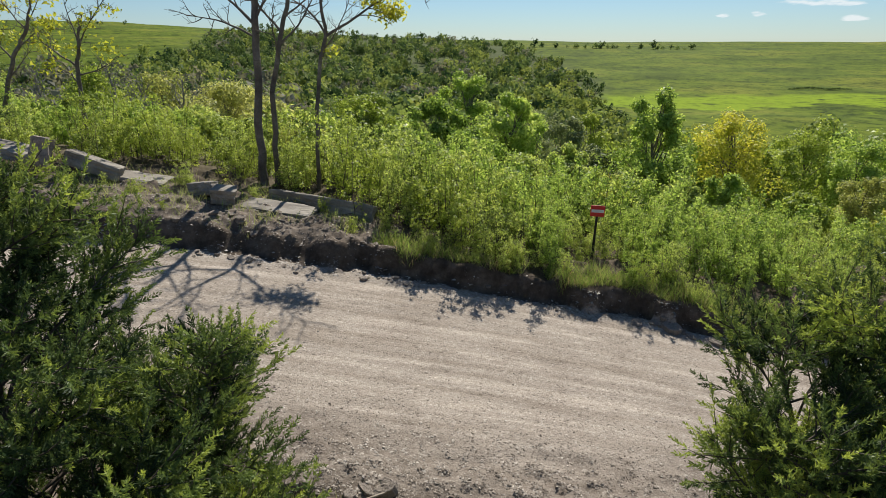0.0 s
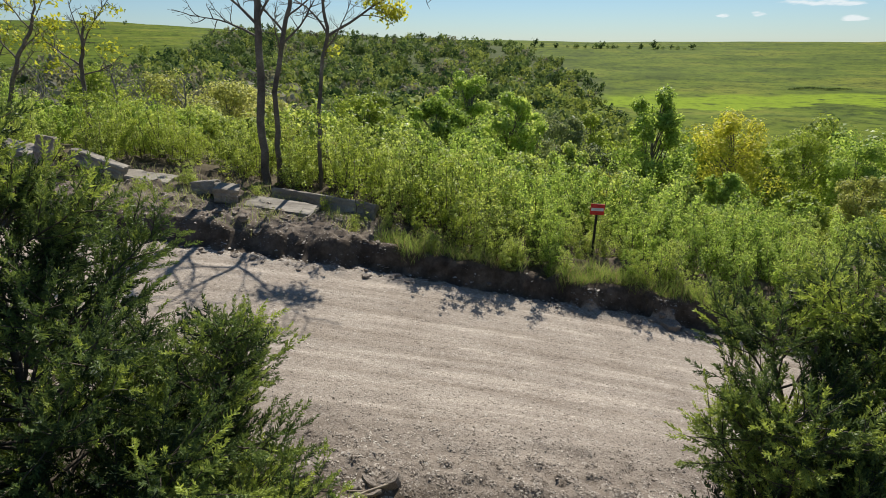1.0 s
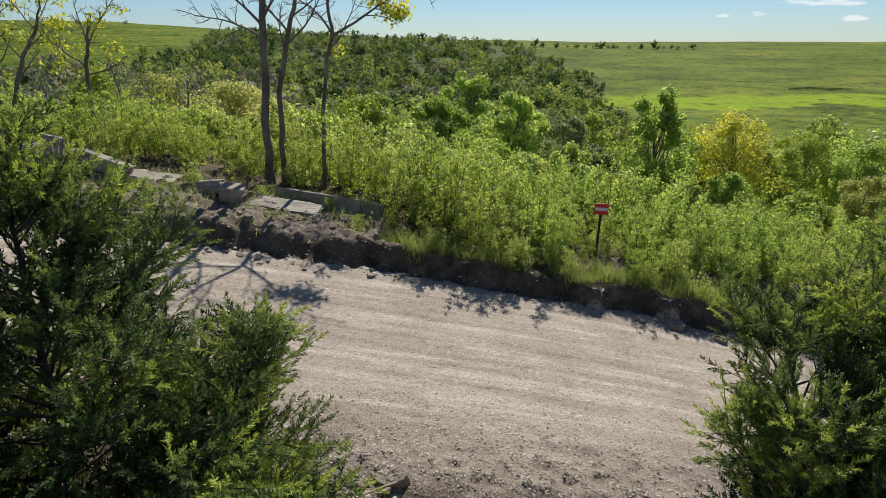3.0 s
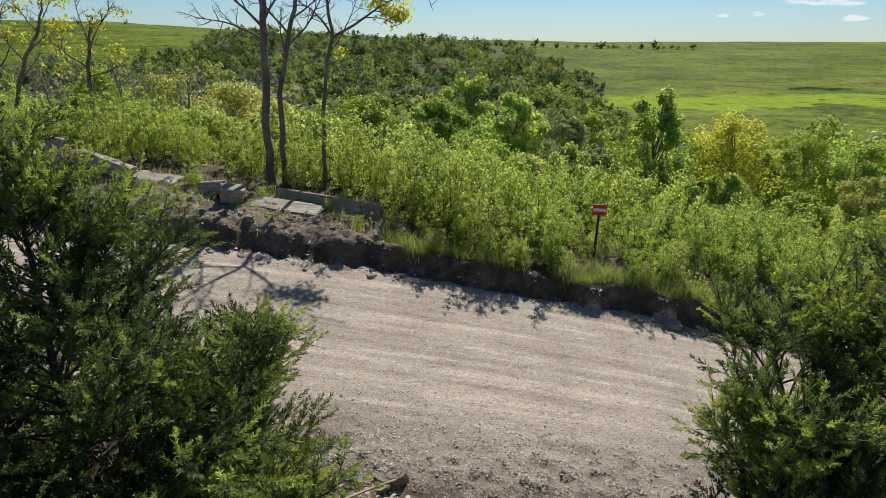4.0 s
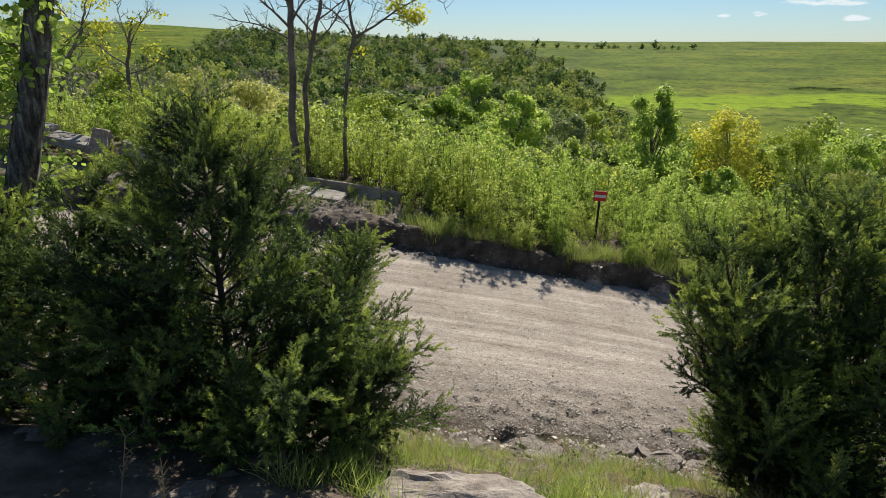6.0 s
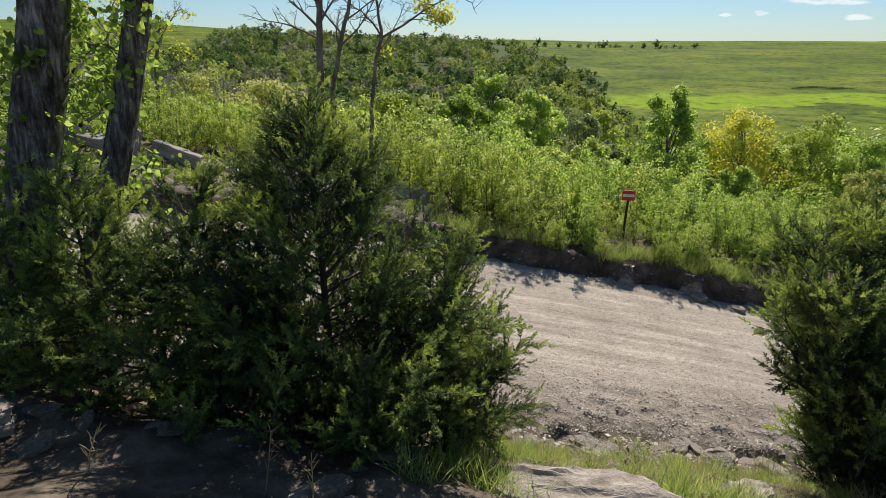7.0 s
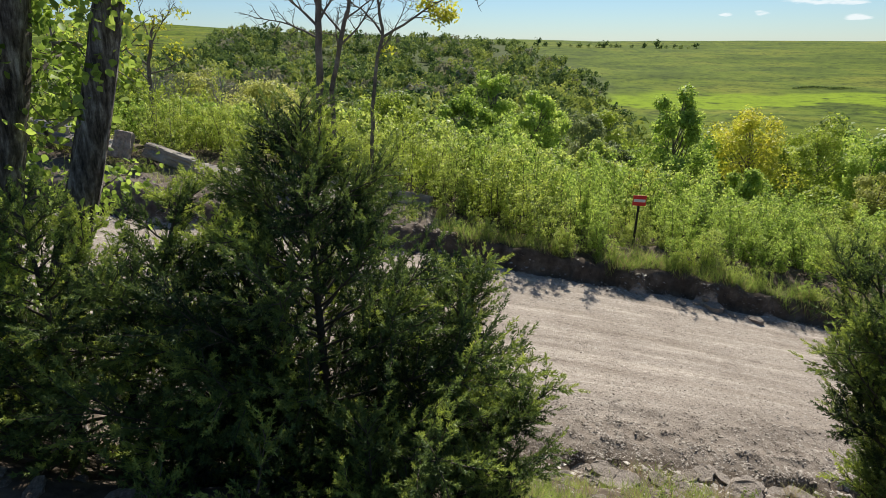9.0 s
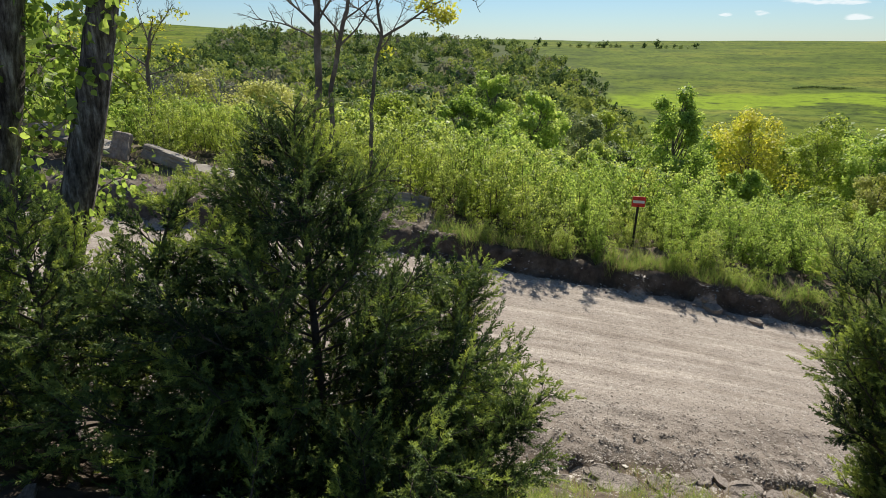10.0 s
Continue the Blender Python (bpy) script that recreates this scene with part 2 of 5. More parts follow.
def ground_material():
    """Soil, gravel road and turf on one sheet, told apart by place."""
    m, n, l = material("ground")
    tex = n.new("ShaderNodeTexCoord")
    pos = tex.outputs["Object"]
    sep = n.new("ShaderNodeSeparateXYZ")
    l.new(pos, sep.inputs[0])

    def band(sock, lo0, lo1, hi0=None, hi1=None):
        a = n.new("ShaderNodeMapRange")
        a.inputs["From Min"].default_value, a.inputs["From Max"].default_value = lo0, lo1
        l.new(sock, a.inputs["Value"])
        if hi0 is None:
            return a.outputs[0]
        b = n.new("ShaderNodeMapRange")
        b.inputs["From Min"].default_value, b.inputs["From Max"].default_value = hi0, hi1
        b.inputs["To Min"].default_value, b.inputs["To Max"].default_value = 1, 0
        l.new(sock, b.inputs["Value"])
        c = n.new("ShaderNodeMath")
        c.operation = "MULTIPLY"
        l.new(a.outputs[0], c.inputs[0])
        l.new(b.outputs[0], c.inputs[1])
        return c.outputs[0]

    zone = n.new("ShaderNodeAttribute")
    zone.attribute_name = "gravel"
    wob = noise_node(n, l, pos, 5.0, 5.0, 0.7)
    edge = n.new("ShaderNodeMath")
    edge.operation = "MULTIPLY_ADD"
    l.new(wob.outputs["Fac"], edge.inputs[0])
    edge.inputs[1].default_value = 0.9
    off = n.new("ShaderNodeMath")
    off.operation = "SUBTRACT"
    l.new(zone.outputs["Fac"], off.inputs[0])
    off.inputs[1].default_value = 0.45
    l.new(off.outputs[0], edge.inputs[2])
    roadband = band(edge.outputs[0], 0.35, 0.65)

    # gravel colour: grains, patches, wheel tracks along the road
    grain = n.new("ShaderNodeTexVoronoi")
    grain.inputs["Scale"].default_value = 38.0
    l.new(pos, grain.inputs["Vector"])
    grain_r = ramp(n, [(0.0, (0.08, 0.066, 0.054)), (0.09, (0.25, 0.212, 0.175)), (0.2, (0.35, 0.302, 0.252)), (0.85, (0.405, 0.352, 0.298)), (1.0, (0.60, 0.54, 0.47))])
    sepc = n.new("ShaderNodeSeparateColor")
    l.new(grain.outputs["Color"], sepc.inputs[0])
    l.new(sepc.outputs[0], grain_r.inputs[0])
    patch = noise_node(n, l, pos, 0.9, 6.0, 0.65)
    patch_r = ramp(n, [(0.3, (0.26, 0.214, 0.175)), (0.5, (0.375, 0.322, 0.27)), (0.7, (0.47, 0.412, 0.35))])
    l.new(patch.outputs["Fac"], patch_r.inputs[0])
    fine_n = noise_node(n, l, pos, 70.0, 5.0, 0.8)
    fine_r = ramp(n, [(0.35, (0.68, 0.66, 0.64)), (0.6, (1.15, 1.15, 1.14))])
    l.new(fine_n.outputs["Fac"], fine_r.inputs[0])
    gravel = mixcol(n, l, mixcol(n, l, grain_r.outputs[0], patch_r.outputs[0], 0.45), fine_r.outputs[0], 1.0, "MULTIPLY")
    right = n.new("ShaderNodeMath")
    right.operation = "MAXIMUM"
    l.new(sep.outputs["X"], right.inputs[0])
    right.inputs[1].default_value = 0.0
    bow = n.new("ShaderNodeMath")
    bow.operation = "POWER"
    l.new(right.outputs[0], bow.inputs[0])
    bow.inputs[1].default_value = 2.0
    lane = n.new("ShaderNodeMath")
    lane.operation = "MULTIPLY_ADD"
    l.new(bow.outputs[0], lane.inputs[0])
    lane.inputs[1].default_value = 0.02
    l.new(sep.outputs["Y"], lane.inputs[2])
    course = n.new("ShaderNodeCombineXYZ")
    l.new(sep.outputs["X"], course.inputs[0])
    l.new(lane.outputs[0], course.inputs[1])
    stretch = n.new("ShaderNodeMapping")
    stretch.inputs["Scale"].default_value = (0.06, 1.0, 0.05)
    stretch.inputs["Rotation"].default_value = (0, 0, 0.03)
    l.new(course.outputs[0], stretch.inputs[0])
    tracks = noise_node(n, l, stretch.outputs[0], 4.2, 4.0, 0.6)
    tracks_r = ramp(n, [(0.36, (0.82, 0.80, 0.78)), (0.47, (0.98, 0.975, 0.97)), (0.54, (1.03, 1.03, 1.03)), (0.62, (1.28, 1.28, 1.28))])
    l.new(tracks.outputs["Fac"], tracks_r.inputs[0])
    gravel = mixcol(n, l, gravel, tracks_r.outputs[0], 1.0, "MULTIPLY")

    margin = n.new("ShaderNodeAttribute")
    margin.attribute_name = "margin"
    dirt_n = noise_node(n, l, pos, 9.0, 6.0, 0.75)
    dirt = ramp(n, [(0.3, (0.095, 0.075, 0.06)), (0.5, (0.205, 0.168, 0.136)), (0.72, (0.36, 0.312, 0.26))])
    l.new(dirt_n.outputs["Fac"], dirt.inputs[0])

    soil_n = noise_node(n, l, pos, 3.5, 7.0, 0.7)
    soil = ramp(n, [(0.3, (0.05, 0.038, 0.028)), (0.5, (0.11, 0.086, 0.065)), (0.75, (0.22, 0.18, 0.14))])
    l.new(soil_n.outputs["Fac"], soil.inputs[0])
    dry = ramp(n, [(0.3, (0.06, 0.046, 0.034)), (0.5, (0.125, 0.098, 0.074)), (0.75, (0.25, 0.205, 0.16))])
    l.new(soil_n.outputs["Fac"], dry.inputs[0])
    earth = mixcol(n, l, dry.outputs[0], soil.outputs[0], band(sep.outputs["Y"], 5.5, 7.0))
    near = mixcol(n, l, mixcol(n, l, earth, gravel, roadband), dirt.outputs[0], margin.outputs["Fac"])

    # far prairie: lush bottom, ledges that follow the contours, last year's grass on top
    turf_n = noise_node(n, l, pos, 0.011, 8.0, 0.62)
    turf = ramp(n, [(0.34, (0.066, 0.10, 0.010)), (0.5, (0.106, 0.153, 0.014)), (0.64, (0.16, 0.187, 0.025))])
    l.new(turf_n.outputs["Fac"], turf.inputs[0])
    ledge_w = noise_node(n, l, pos, 0.018, 5.0, 0.6)
    ledge_z = n.new("ShaderNodeMath")
    ledge_z.operation = "MULTIPLY_ADD"
    l.new(ledge_w.outputs["Fac"], ledge_z.inputs[0])
    ledge_z.inputs[1].default_value = 8.0
    l.new(sep.outputs["Z"], ledge_z.inputs[2])
    ledge = n.new("ShaderNodeMath")
    ledge.operation = "PINGPONG"
    l.new(ledge_z.outputs[0], ledge.inputs[0])
    ledge.inputs[1].default_value = 1.3
    ledge_r = ramp(n, [(0.0, (0.5, 0.54, 0.5)), (0.16, (0.92, 0.93, 0.88)), (0.8, (1.14, 1.1, 1.0))])
    l.new(ledge.outputs[0], ledge_r.inputs[0])
    speck = noise_node(n, l, pos, 0.16, 8.0, 0.75)
    speck_r = ramp(n, [(0.38, (0.42, 0.48, 0.42)), (0.52, (1.08, 1.06, 1.0))])
    l.new(speck.outputs["Fac"], speck_r.inputs[0])
    turf_c = mixcol(n, l, turf.outputs[0], speck_r.outputs[0], 1.0, "MULTIPLY")
    ledged = mixcol(n, l, turf_c, ledge_r.outputs[0], 1.0, "MULTIPLY")
    lush_n = noise_node(n, l, pos, 0.02, 5.0, 0.6)
    lush_y = n.new("ShaderNodeMath")
    lush_y.operation = "MULTIPLY_ADD"
    l.new(lush_n.outputs["Fac"], lush_y.inputs[0])
    lush_y.inputs[1].default_value = 260.0
    l.new(sep.outputs["Y"], lush_y.inputs[2])
    lush = band(lush_y.outputs[0], 425.0, 440.0, 468.0, 486.0)
    lush_c = mixcol(n, l, (0.215, 0.305, 0.012), speck_r.outputs[0], 0.6, "MULTIPLY")
    turf_c = mixcol(n, l, ledged, lush_c, lush)
    # brown-green woodland floor, darkened in colour for the shade under the far trees
    shaded_floor = n.new("ShaderNodeAttribute")
    shaded_floor.attribute_name = "shaded_floor"
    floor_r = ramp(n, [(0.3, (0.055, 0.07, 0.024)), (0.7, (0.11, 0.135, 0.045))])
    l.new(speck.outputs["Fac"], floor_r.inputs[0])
    turf_c = mixcol(n, l, turf_c, floor_r.outputs[0], shaded_floor.outputs["Fac"])
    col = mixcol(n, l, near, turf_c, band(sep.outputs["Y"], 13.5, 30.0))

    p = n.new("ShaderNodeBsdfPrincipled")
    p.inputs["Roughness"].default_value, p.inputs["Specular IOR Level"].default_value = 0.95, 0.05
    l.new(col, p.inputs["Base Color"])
    h1 = n.new("ShaderNodeMath")
    h1.operation = "MULTIPLY_ADD"
    l.new(fine_n.outputs["Fac"], h1.inputs[0])
    h1.inputs[1].default_value = 0.6
    h2 = n.new("ShaderNodeMath")
    h2.operation = "MULTIPLY_ADD"
    l.new(grain.outputs["Distance"], h2.inputs[0])
    h2.inputs[1].default_value = -0.55
    l.new(soil_n.outputs["Fac"], h2.inputs[2])
    l.new(h2.outputs[0], h1.inputs[2])
    bp = n.new("ShaderNodeBump")
    bp.inputs["Strength"].default_value, bp.inputs["Distance"].default_value = 0.45, 0.025
    l.new(h1.outputs[0], bp.inputs["Height"])
    l.new(bp.outputs[0], p.inputs["Normal"])
    out = n.new("ShaderNodeOutputMaterial")
    l.new(p.outputs[0], out.inputs[0])
    return m


def furrowed_bark():
    """Dark bark with long upright furrows and grey ridges."""
    m, n, l = material("furrowed_bark")
    tex = n.new("ShaderNodeTexCoord")
    mp = n.new("ShaderNodeMapping")
    mp.inputs["Scale"].default_value = (1.0, 1.0, 0.16)
    l.new(tex.outputs["Object"], mp.inputs[0])
    a = noise_node(n, l, mp.outputs[0], 26.0, 6.0, 0.7)
    spots = noise_node(n, l, tex.outputs["Object"], 5.0, 5.0, 0.7)
    r = ramp(n, [(0.36, (0.035, 0.029, 0.025)), (0.5, (0.14, 0.12, 0.104)), (0.66, (0.36, 0.33, 0.30))])
    l.new(a.outputs["Fac"], r.inputs[0])
    lich = ramp(n, [(0.45, (0.75, 0.73, 0.7)), (0.62, (1.5, 1.5, 1.5))])
    l.new(spots.outputs["Fac"], lich.inputs[0])
    p = n.new("ShaderNodeBsdfPrincipled")
    p.inputs["Roughness"].default_value, p.inputs["Specular IOR Level"].default_value = 0.9, 0.2
    l.new(mixcol(n, l, r.outputs[0], lich.outputs[0], 1.0, "MULTIPLY"), p.inputs["Base Color"])
    bp = n.new("ShaderNodeBump")
    bp.inputs["Strength"].default_value, bp.inputs["Distance"].default_value = 1.0, 0.03
    l.new(a.outputs["Fac"], bp.inputs["Height"])
    l.new(bp.outputs[0], p.inputs["Normal"])
    out = n.new("ShaderNodeOutputMaterial")
    l.new(p.outputs[0], out.inputs[0])
    return m


FURROWED = furrowed_bark()
GROUND = ground_material()


# ---- mesh helpers ----
def mesh_from(name, verts, faces, mat, smooth=False):
    """A mesh from an (n, 3) array and an (m, 3) or (m, 4) array."""
    verts, faces = np.asarray(verts, np.float32), np.asarray(faces, np.int32)
    me = bpy.data.meshes.new(name)
    me.vertices.add(len(verts))
    me.vertices.foreach_set("co", verts.ravel())
    k = faces.shape[1]
    me.loops.add(faces.size)
    me.loops.foreach_set("vertex_index", faces.ravel())
    me.polygons.add(len(faces))
    me.polygons.foreach_set("loop_start", np.arange(0, faces.size, k, dtype=np.int32))
    me.materials.append(mat)
    if smooth:
        me.polygons.foreach_set("use_smooth", np.ones(len(faces), bool))
    me.update(calc_edges=True)
    me.validate()
    return me


def part(name, me, parent, label=""):
    ob = new(name, me)
    ob.parent = parent
    if label:
        tagged(ob, label)
    return ob


def part_bm(name, bm, mat, parent, label=""):
    me = bpy.data.meshes.new(name)
    bm.to_mesh(me)
    bm.free()
    me.materials.append(mat)
    return part(name, me, parent, label)


def smoothstep(a, b, v):
    u = np.clip((np.asarray(v, float) - a) / (b - a), 0, 1)
    return u * u * (3 - 2 * u)


def value_noise(x, y, seed=0):
    """Smooth noise from -1 to 1 on a lattice of unit cells."""
    x, y = np.asarray(x, float), np.asarray(y, float)
    xi, yi = np.floor(x).astype(np.int64), np.floor(y).astype(np.int64)
    fx, fy = x - xi, y - yi
    fx, fy = fx * fx * (3 - 2 * fx), fy * fy * (3 - 2 * fy)

    def h(a, b):
        k = (a * 374761393 + b * 668265263 + seed * 974711) & 0x7FFFFFFF
        k = ((k ^ (k >> 13)) * 1274126177) & 0x7FFFFFFF
        return ((k ^ (k >> 16)) & 0xFFFF) / 32767.5 - 1

    return (h(xi, yi) * (1 - fx) + h(xi + 1, yi) * fx) * (1 - fy) + (h(xi, yi + 1) * (1 - fx) + h(xi + 1, yi + 1) * fx) * fy


# ---- the lie of the land ----
def road_plane(x, y):
    return -0.16 * 11 * np.tanh(np.asarray(x, float) / 11) + 0.019 * np.clip(y, -10, 20)


def far_edge(x):
    """The far edge of the gravel."""
    return 10.7 - 0.022 * np.clip(x, 0, 8) ** 2 + 0.12 * value_noise(np.asarray(x) * 0.8, 0 * np.asarray(x) + 3.3, 4) + 0.09 * value_noise(np.asarray(x) * 3.1, 0 * np.asarray(x) + 6.1, 47)


def near_edge(x):
    return 5.05 + 0.10 * value_noise(np.asarray(x) * 1.1, 0 * np.asarray(x) + 7.7, 5) + 0.05 * value_noise(np.asarray(x) * 4, 0 * np.asarray(x) + 1.7, 6)


def height(x, y):
    x, y = np.asarray(x, float), np.asarray(y, float)
    base = road_plane(x, y)
    # gravel road with faint ruts
    rough = 0.007 * value_noise(x * 3, y * 6, 1) + 0.006 * value_noise(x * 9, y * 11, 2)
    ruts = 0.006 * np.sin((y - 0.03 * x) * 3.3) * smoothstep(5.2, 6.2, y) * (1 - smoothstep(9.6, 10.4, y))
    z = base + rough + ruts
    # near bank: an eroded lip, then a slope up to the camera's side
    ne = near_edge(x)
    d = ne - y
    slope = np.interp(d, [0, 0.12, 0.3, 0.65, 1.3, 3.2, 3.65, 6.5, 9, 30], [0, -0.13, -0.08, 0.08, 0.48, 1.85, 2.13, 2.9, 3.2, 4.0])
    crumb = (0.05 * value_noise(x * 2.2, y * 2.2, 8) + 0.03 * value_noise(x * 6, y * 6, 9)) * smoothstep(0.1, 0.6, d)
    undercut = 0.1 + 0.8 * smoothstep(-0.3, 0.6, value_noise(x * 2.6, 0 * x + 5.5, 40) + 0.6 * value_noise(x * 6.3, y * 6.3, 46))
    z = z + np.where(d > 0, np.where(slope < 0, slope * undercut, slope) + crumb, 0)
    # loose heap of dirt along the near edge of the gravel
    heap = np.exp(-((y - ne - 0.28) / 0.30) ** 2)
    loose = smoothstep(0.0, 0.3, y - ne) * (1 - smoothstep(0.6, 1.7, y - ne))
    z = z + loose * (0.026 * value_noise(x * 5, y * 5, 42) + 0.022 * value_noise(x * 9, y * 9, 43))
    z = z + heap * (0.05 + 0.035 * value_noise(x * 7, y * 7, 10) + 0.02 * value_noise(x * 11, y * 11, 11))
    # far bank
    fe = far_edge(x)
    d = y - fe
    top = 0.41 + 0.16 * (1 - smoothstep(-9, -3, x))
    wig = 0.06 * value_noise(x * 1.7, y * 1.7, 12) + 0.07 * value_noise(x * 4, y * 4, 13) + 0.045 * value_noise(x * 9, y * 9, 23) + 0.03 * value_noise(x * 6.5, y * 6.5, 25)
    rise = smoothstep(0.03, 0.27 + 0.2 * (1 - smoothstep(-3, 0, x)), d + 0.22 * value_noise(x * 1.9, y * 0.7, 14) + 0.09 * value_noise(x * 7, y * 2, 24))
    z = z + np.where(d > -0.3, top * rise + wig * rise * smoothstep(0.0, 0.5, d), 0)
    berm = np.exp(-((d + 0.12) / 0.14) ** 2)
    z = z + berm * (0.035 + 0.035 * value_noise(x * 5, y * 5, 15))
    # the valley beyond
    a = np.clip(x / np.maximum(y, 5), -1.2, 1.2)
    kr = np.interp(y, [12, 15, 20, 30, 60, 100, 200, 300, 350, 600, 900, 1100, 4000], [0, -0.35, -1.4, -4, -10, -16, -26, -25.5, -24, -13, 4.6, 2, -60])
    hl = np.interp(a, [-0.9, -0.5, -0.25, 0, 0.25, 0.9], [0.034, 0.028, 0.012, 0.004, -0.002, 0.001])
    kl = np.interp(y, [12, 15, 20, 30, 60, 118, 200, 400, 600, 850, 1100, 4000], [0, 0.0, -0.8, -3, -8, -13, -17, -12, -3, 4, 2, -60]) + hl * 850 * smoothstep(250, 850, y)
    w = smoothstep(-0.12, 0.28, a)
    valley = kl * (1 - w) + kr * w + hl * 400 * w * smoothstep(500, 900, y)
    keep = 1 - smoothstep(25, 70, y)
    far = y > 12
    lump = (1.6 * value_noise(x / 70, y / 50, 16) + 0.5 * value_noise(x / 22, y / 17, 17)) * smoothstep(60, 200, y)
    z = np.where(far, z * keep + valley + lump, z)
    return z


def spaced(core0, core1, step, end0, end1, ratio):
    mid = list(np.arange(core0, core1 + 1e-6, step))
    s, v = step, mid[-1]
    while v < end1:
        s *= ratio
        v += s
        mid.append(v)
    s, v = step, mid[0]
    low = []
    while v > end0:
        s *= ratio
        v -= s
        low.append(v)
    return np.array(low[::-1] + mid)


def ground_sheet():
    xs = spaced(-7.5, 7.5, 0.095, -2600, 2600, 1.10)
    ys = spaced(0.5, 13.0, 0.07, -60, 3200, 1.05)
    gx, gy = np.meshgrid(xs, ys)
    v = np.stack([gx, gy, height(gx, gy)], -1).reshape(-1, 3)
    nx, ny = len(xs), len(ys)
    i = (np.arange(ny - 1)[:, None] * nx + np.arange(nx - 1)[None, :]).ravel()
    f = np.stack([i, i + 1, i + nx + 1, i + nx], 1)
    me = mesh_from("ground", v, f, GROUND, True)
    gravel = smoothstep(-0.05, 0.25, gy - near_edge(gx)) * (1 - smoothstep(-0.12, 0.06, gy - far_edge(gx)))
    me.attributes.new("gravel", "FLOAT", "POINT").data.foreach_set("value", gravel.ravel().astype(np.float32))
    loose = 1 - smoothstep(0.35, 1.8, gy - near_edge(gx) + 0.45 * value_noise(gx * 1.3, gy * 1.3, 41))
    loose = loose * smoothstep(-0.1, 0.1, gy - near_edge(gx))
    rubble = smoothstep(0.25, 0.7, gy - far_edge(gx)) * (1 - smoothstep(12.6, 13.4, gy)) * (1 - smoothstep(-1.6, -0.6, gx))
    loose = np.maximum(loose, rubble * (0.75 + 0.25 * value_noise(gx * 2, gy * 2, 44)))
    me.attributes.new("margin", "FLOAT", "POINT").data.foreach_set("value", (0.85 * loose).ravel().astype(np.float32))
    # where the woods stand: mask for the shade put into the floor's colour
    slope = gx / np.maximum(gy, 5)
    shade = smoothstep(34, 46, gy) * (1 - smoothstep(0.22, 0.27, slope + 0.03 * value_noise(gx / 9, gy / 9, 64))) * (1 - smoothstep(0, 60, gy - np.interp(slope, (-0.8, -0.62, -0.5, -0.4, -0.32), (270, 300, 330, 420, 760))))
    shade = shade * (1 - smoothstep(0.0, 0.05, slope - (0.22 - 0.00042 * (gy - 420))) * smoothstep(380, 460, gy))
    me.attributes.new("shaded_floor", "FLOAT", "POINT").data.foreach_set("value", shade.ravel().astype(np.float32))
    ob = new("ground", me)
    return tagged(ob, "pale gravel road between earth banks and green prairie hills", "ground", kind="structure")


ground = ground_sheet()


# ---- plant builders ----
def tubes(segments, sides=5):
    """Open tapered tubes for rows (p0, p1, r0, r1)."""
    p0 = np.array([s[0] for s in segments], float)
    p1 = np.array([s[1] for s in segments], float)
    r0 = np.array([s[2] for s in segments], float)
    r1 = np.array([s[3] for s in segments], float)
    d = p1 - p0
    d /= np.linalg.norm(d, axis=1, keepdims=True) + 1e-9
    ref = np.where(np.abs(d[:, 2:3]) < 0.9, [[0, 0, 1.0]], [[1.0, 0, 0]])
    u = np.cross(d, ref)
    u /= np.linalg.norm(u, axis=1, keepdims=True) + 1e-9
    w = np.cross(d, u)
    ang = np.arange(sides) / sides * 2 * np.pi
    ring = u[:, None, :] * np.cos(ang)[None, :, None] + w[:, None, :] * np.sin(ang)[None, :, None]
    a = p0[:, None, :] + ring * r0[:, None, None]
    b = p1[:, None, :] + ring * r1[:, None, None]
    v = np.concatenate([a, b], 1).reshape(-1, 3)
    k = np.arange(sides)
    q = np.stack([k, (k + 1) % sides, (k + 1) % sides + sides, k + sides], 1)
    f = (np.arange(len(segments))[:, None, None] * 2 * sides + q[None]).reshape(-1, 4)
    return v, f


def frames_from(dirs, rng):
    """Turn matrices whose y axis lies along each direction, with a random roll."""
    d = dirs / (np.linalg.norm(dirs, axis=1, keepdims=True) + 1e-9)
    r = rng.normal(size=d.shape)
    x = np.cross(d, r)
    x /= np.linalg.norm(x, axis=1, keepdims=True) + 1e-9
    z = np.cross(x, d)
    return np.stack([x, d, z], 2)


def frames_facing(normals, rng):
    """Turn matrices whose z axis lies along each normal, with a random roll."""
    n = normals / (np.linalg.norm(normals, axis=1, keepdims=True) + 1e-9)
    x = np.cross(n, rng.normal(size=n.shape))
    x /= np.linalg.norm(x, axis=1, keepdims=True) + 1e-9
    return np.stack([x, np.cross(n, x), n], 2)


def scatter(tv, tf, places, turns, sizes):
    """Many copies of one small piece joined into one array."""
    v = np.einsum("nij,kj->nki", turns * sizes[:, None, None], tv) + places[:, None, :]
    f = np.arange(len(places))[:, None, None] * len(tv) + tf[None]
    return v.reshape(-1, 3), f.reshape(-1, tf.shape[1])


LEAF_V = np.array([(-0.36, 0.05, 0.03), (0.36, 0.1, 0.06), (0, 1, -0.05)])
LEAF_F = np.array([(0, 1, 2)])


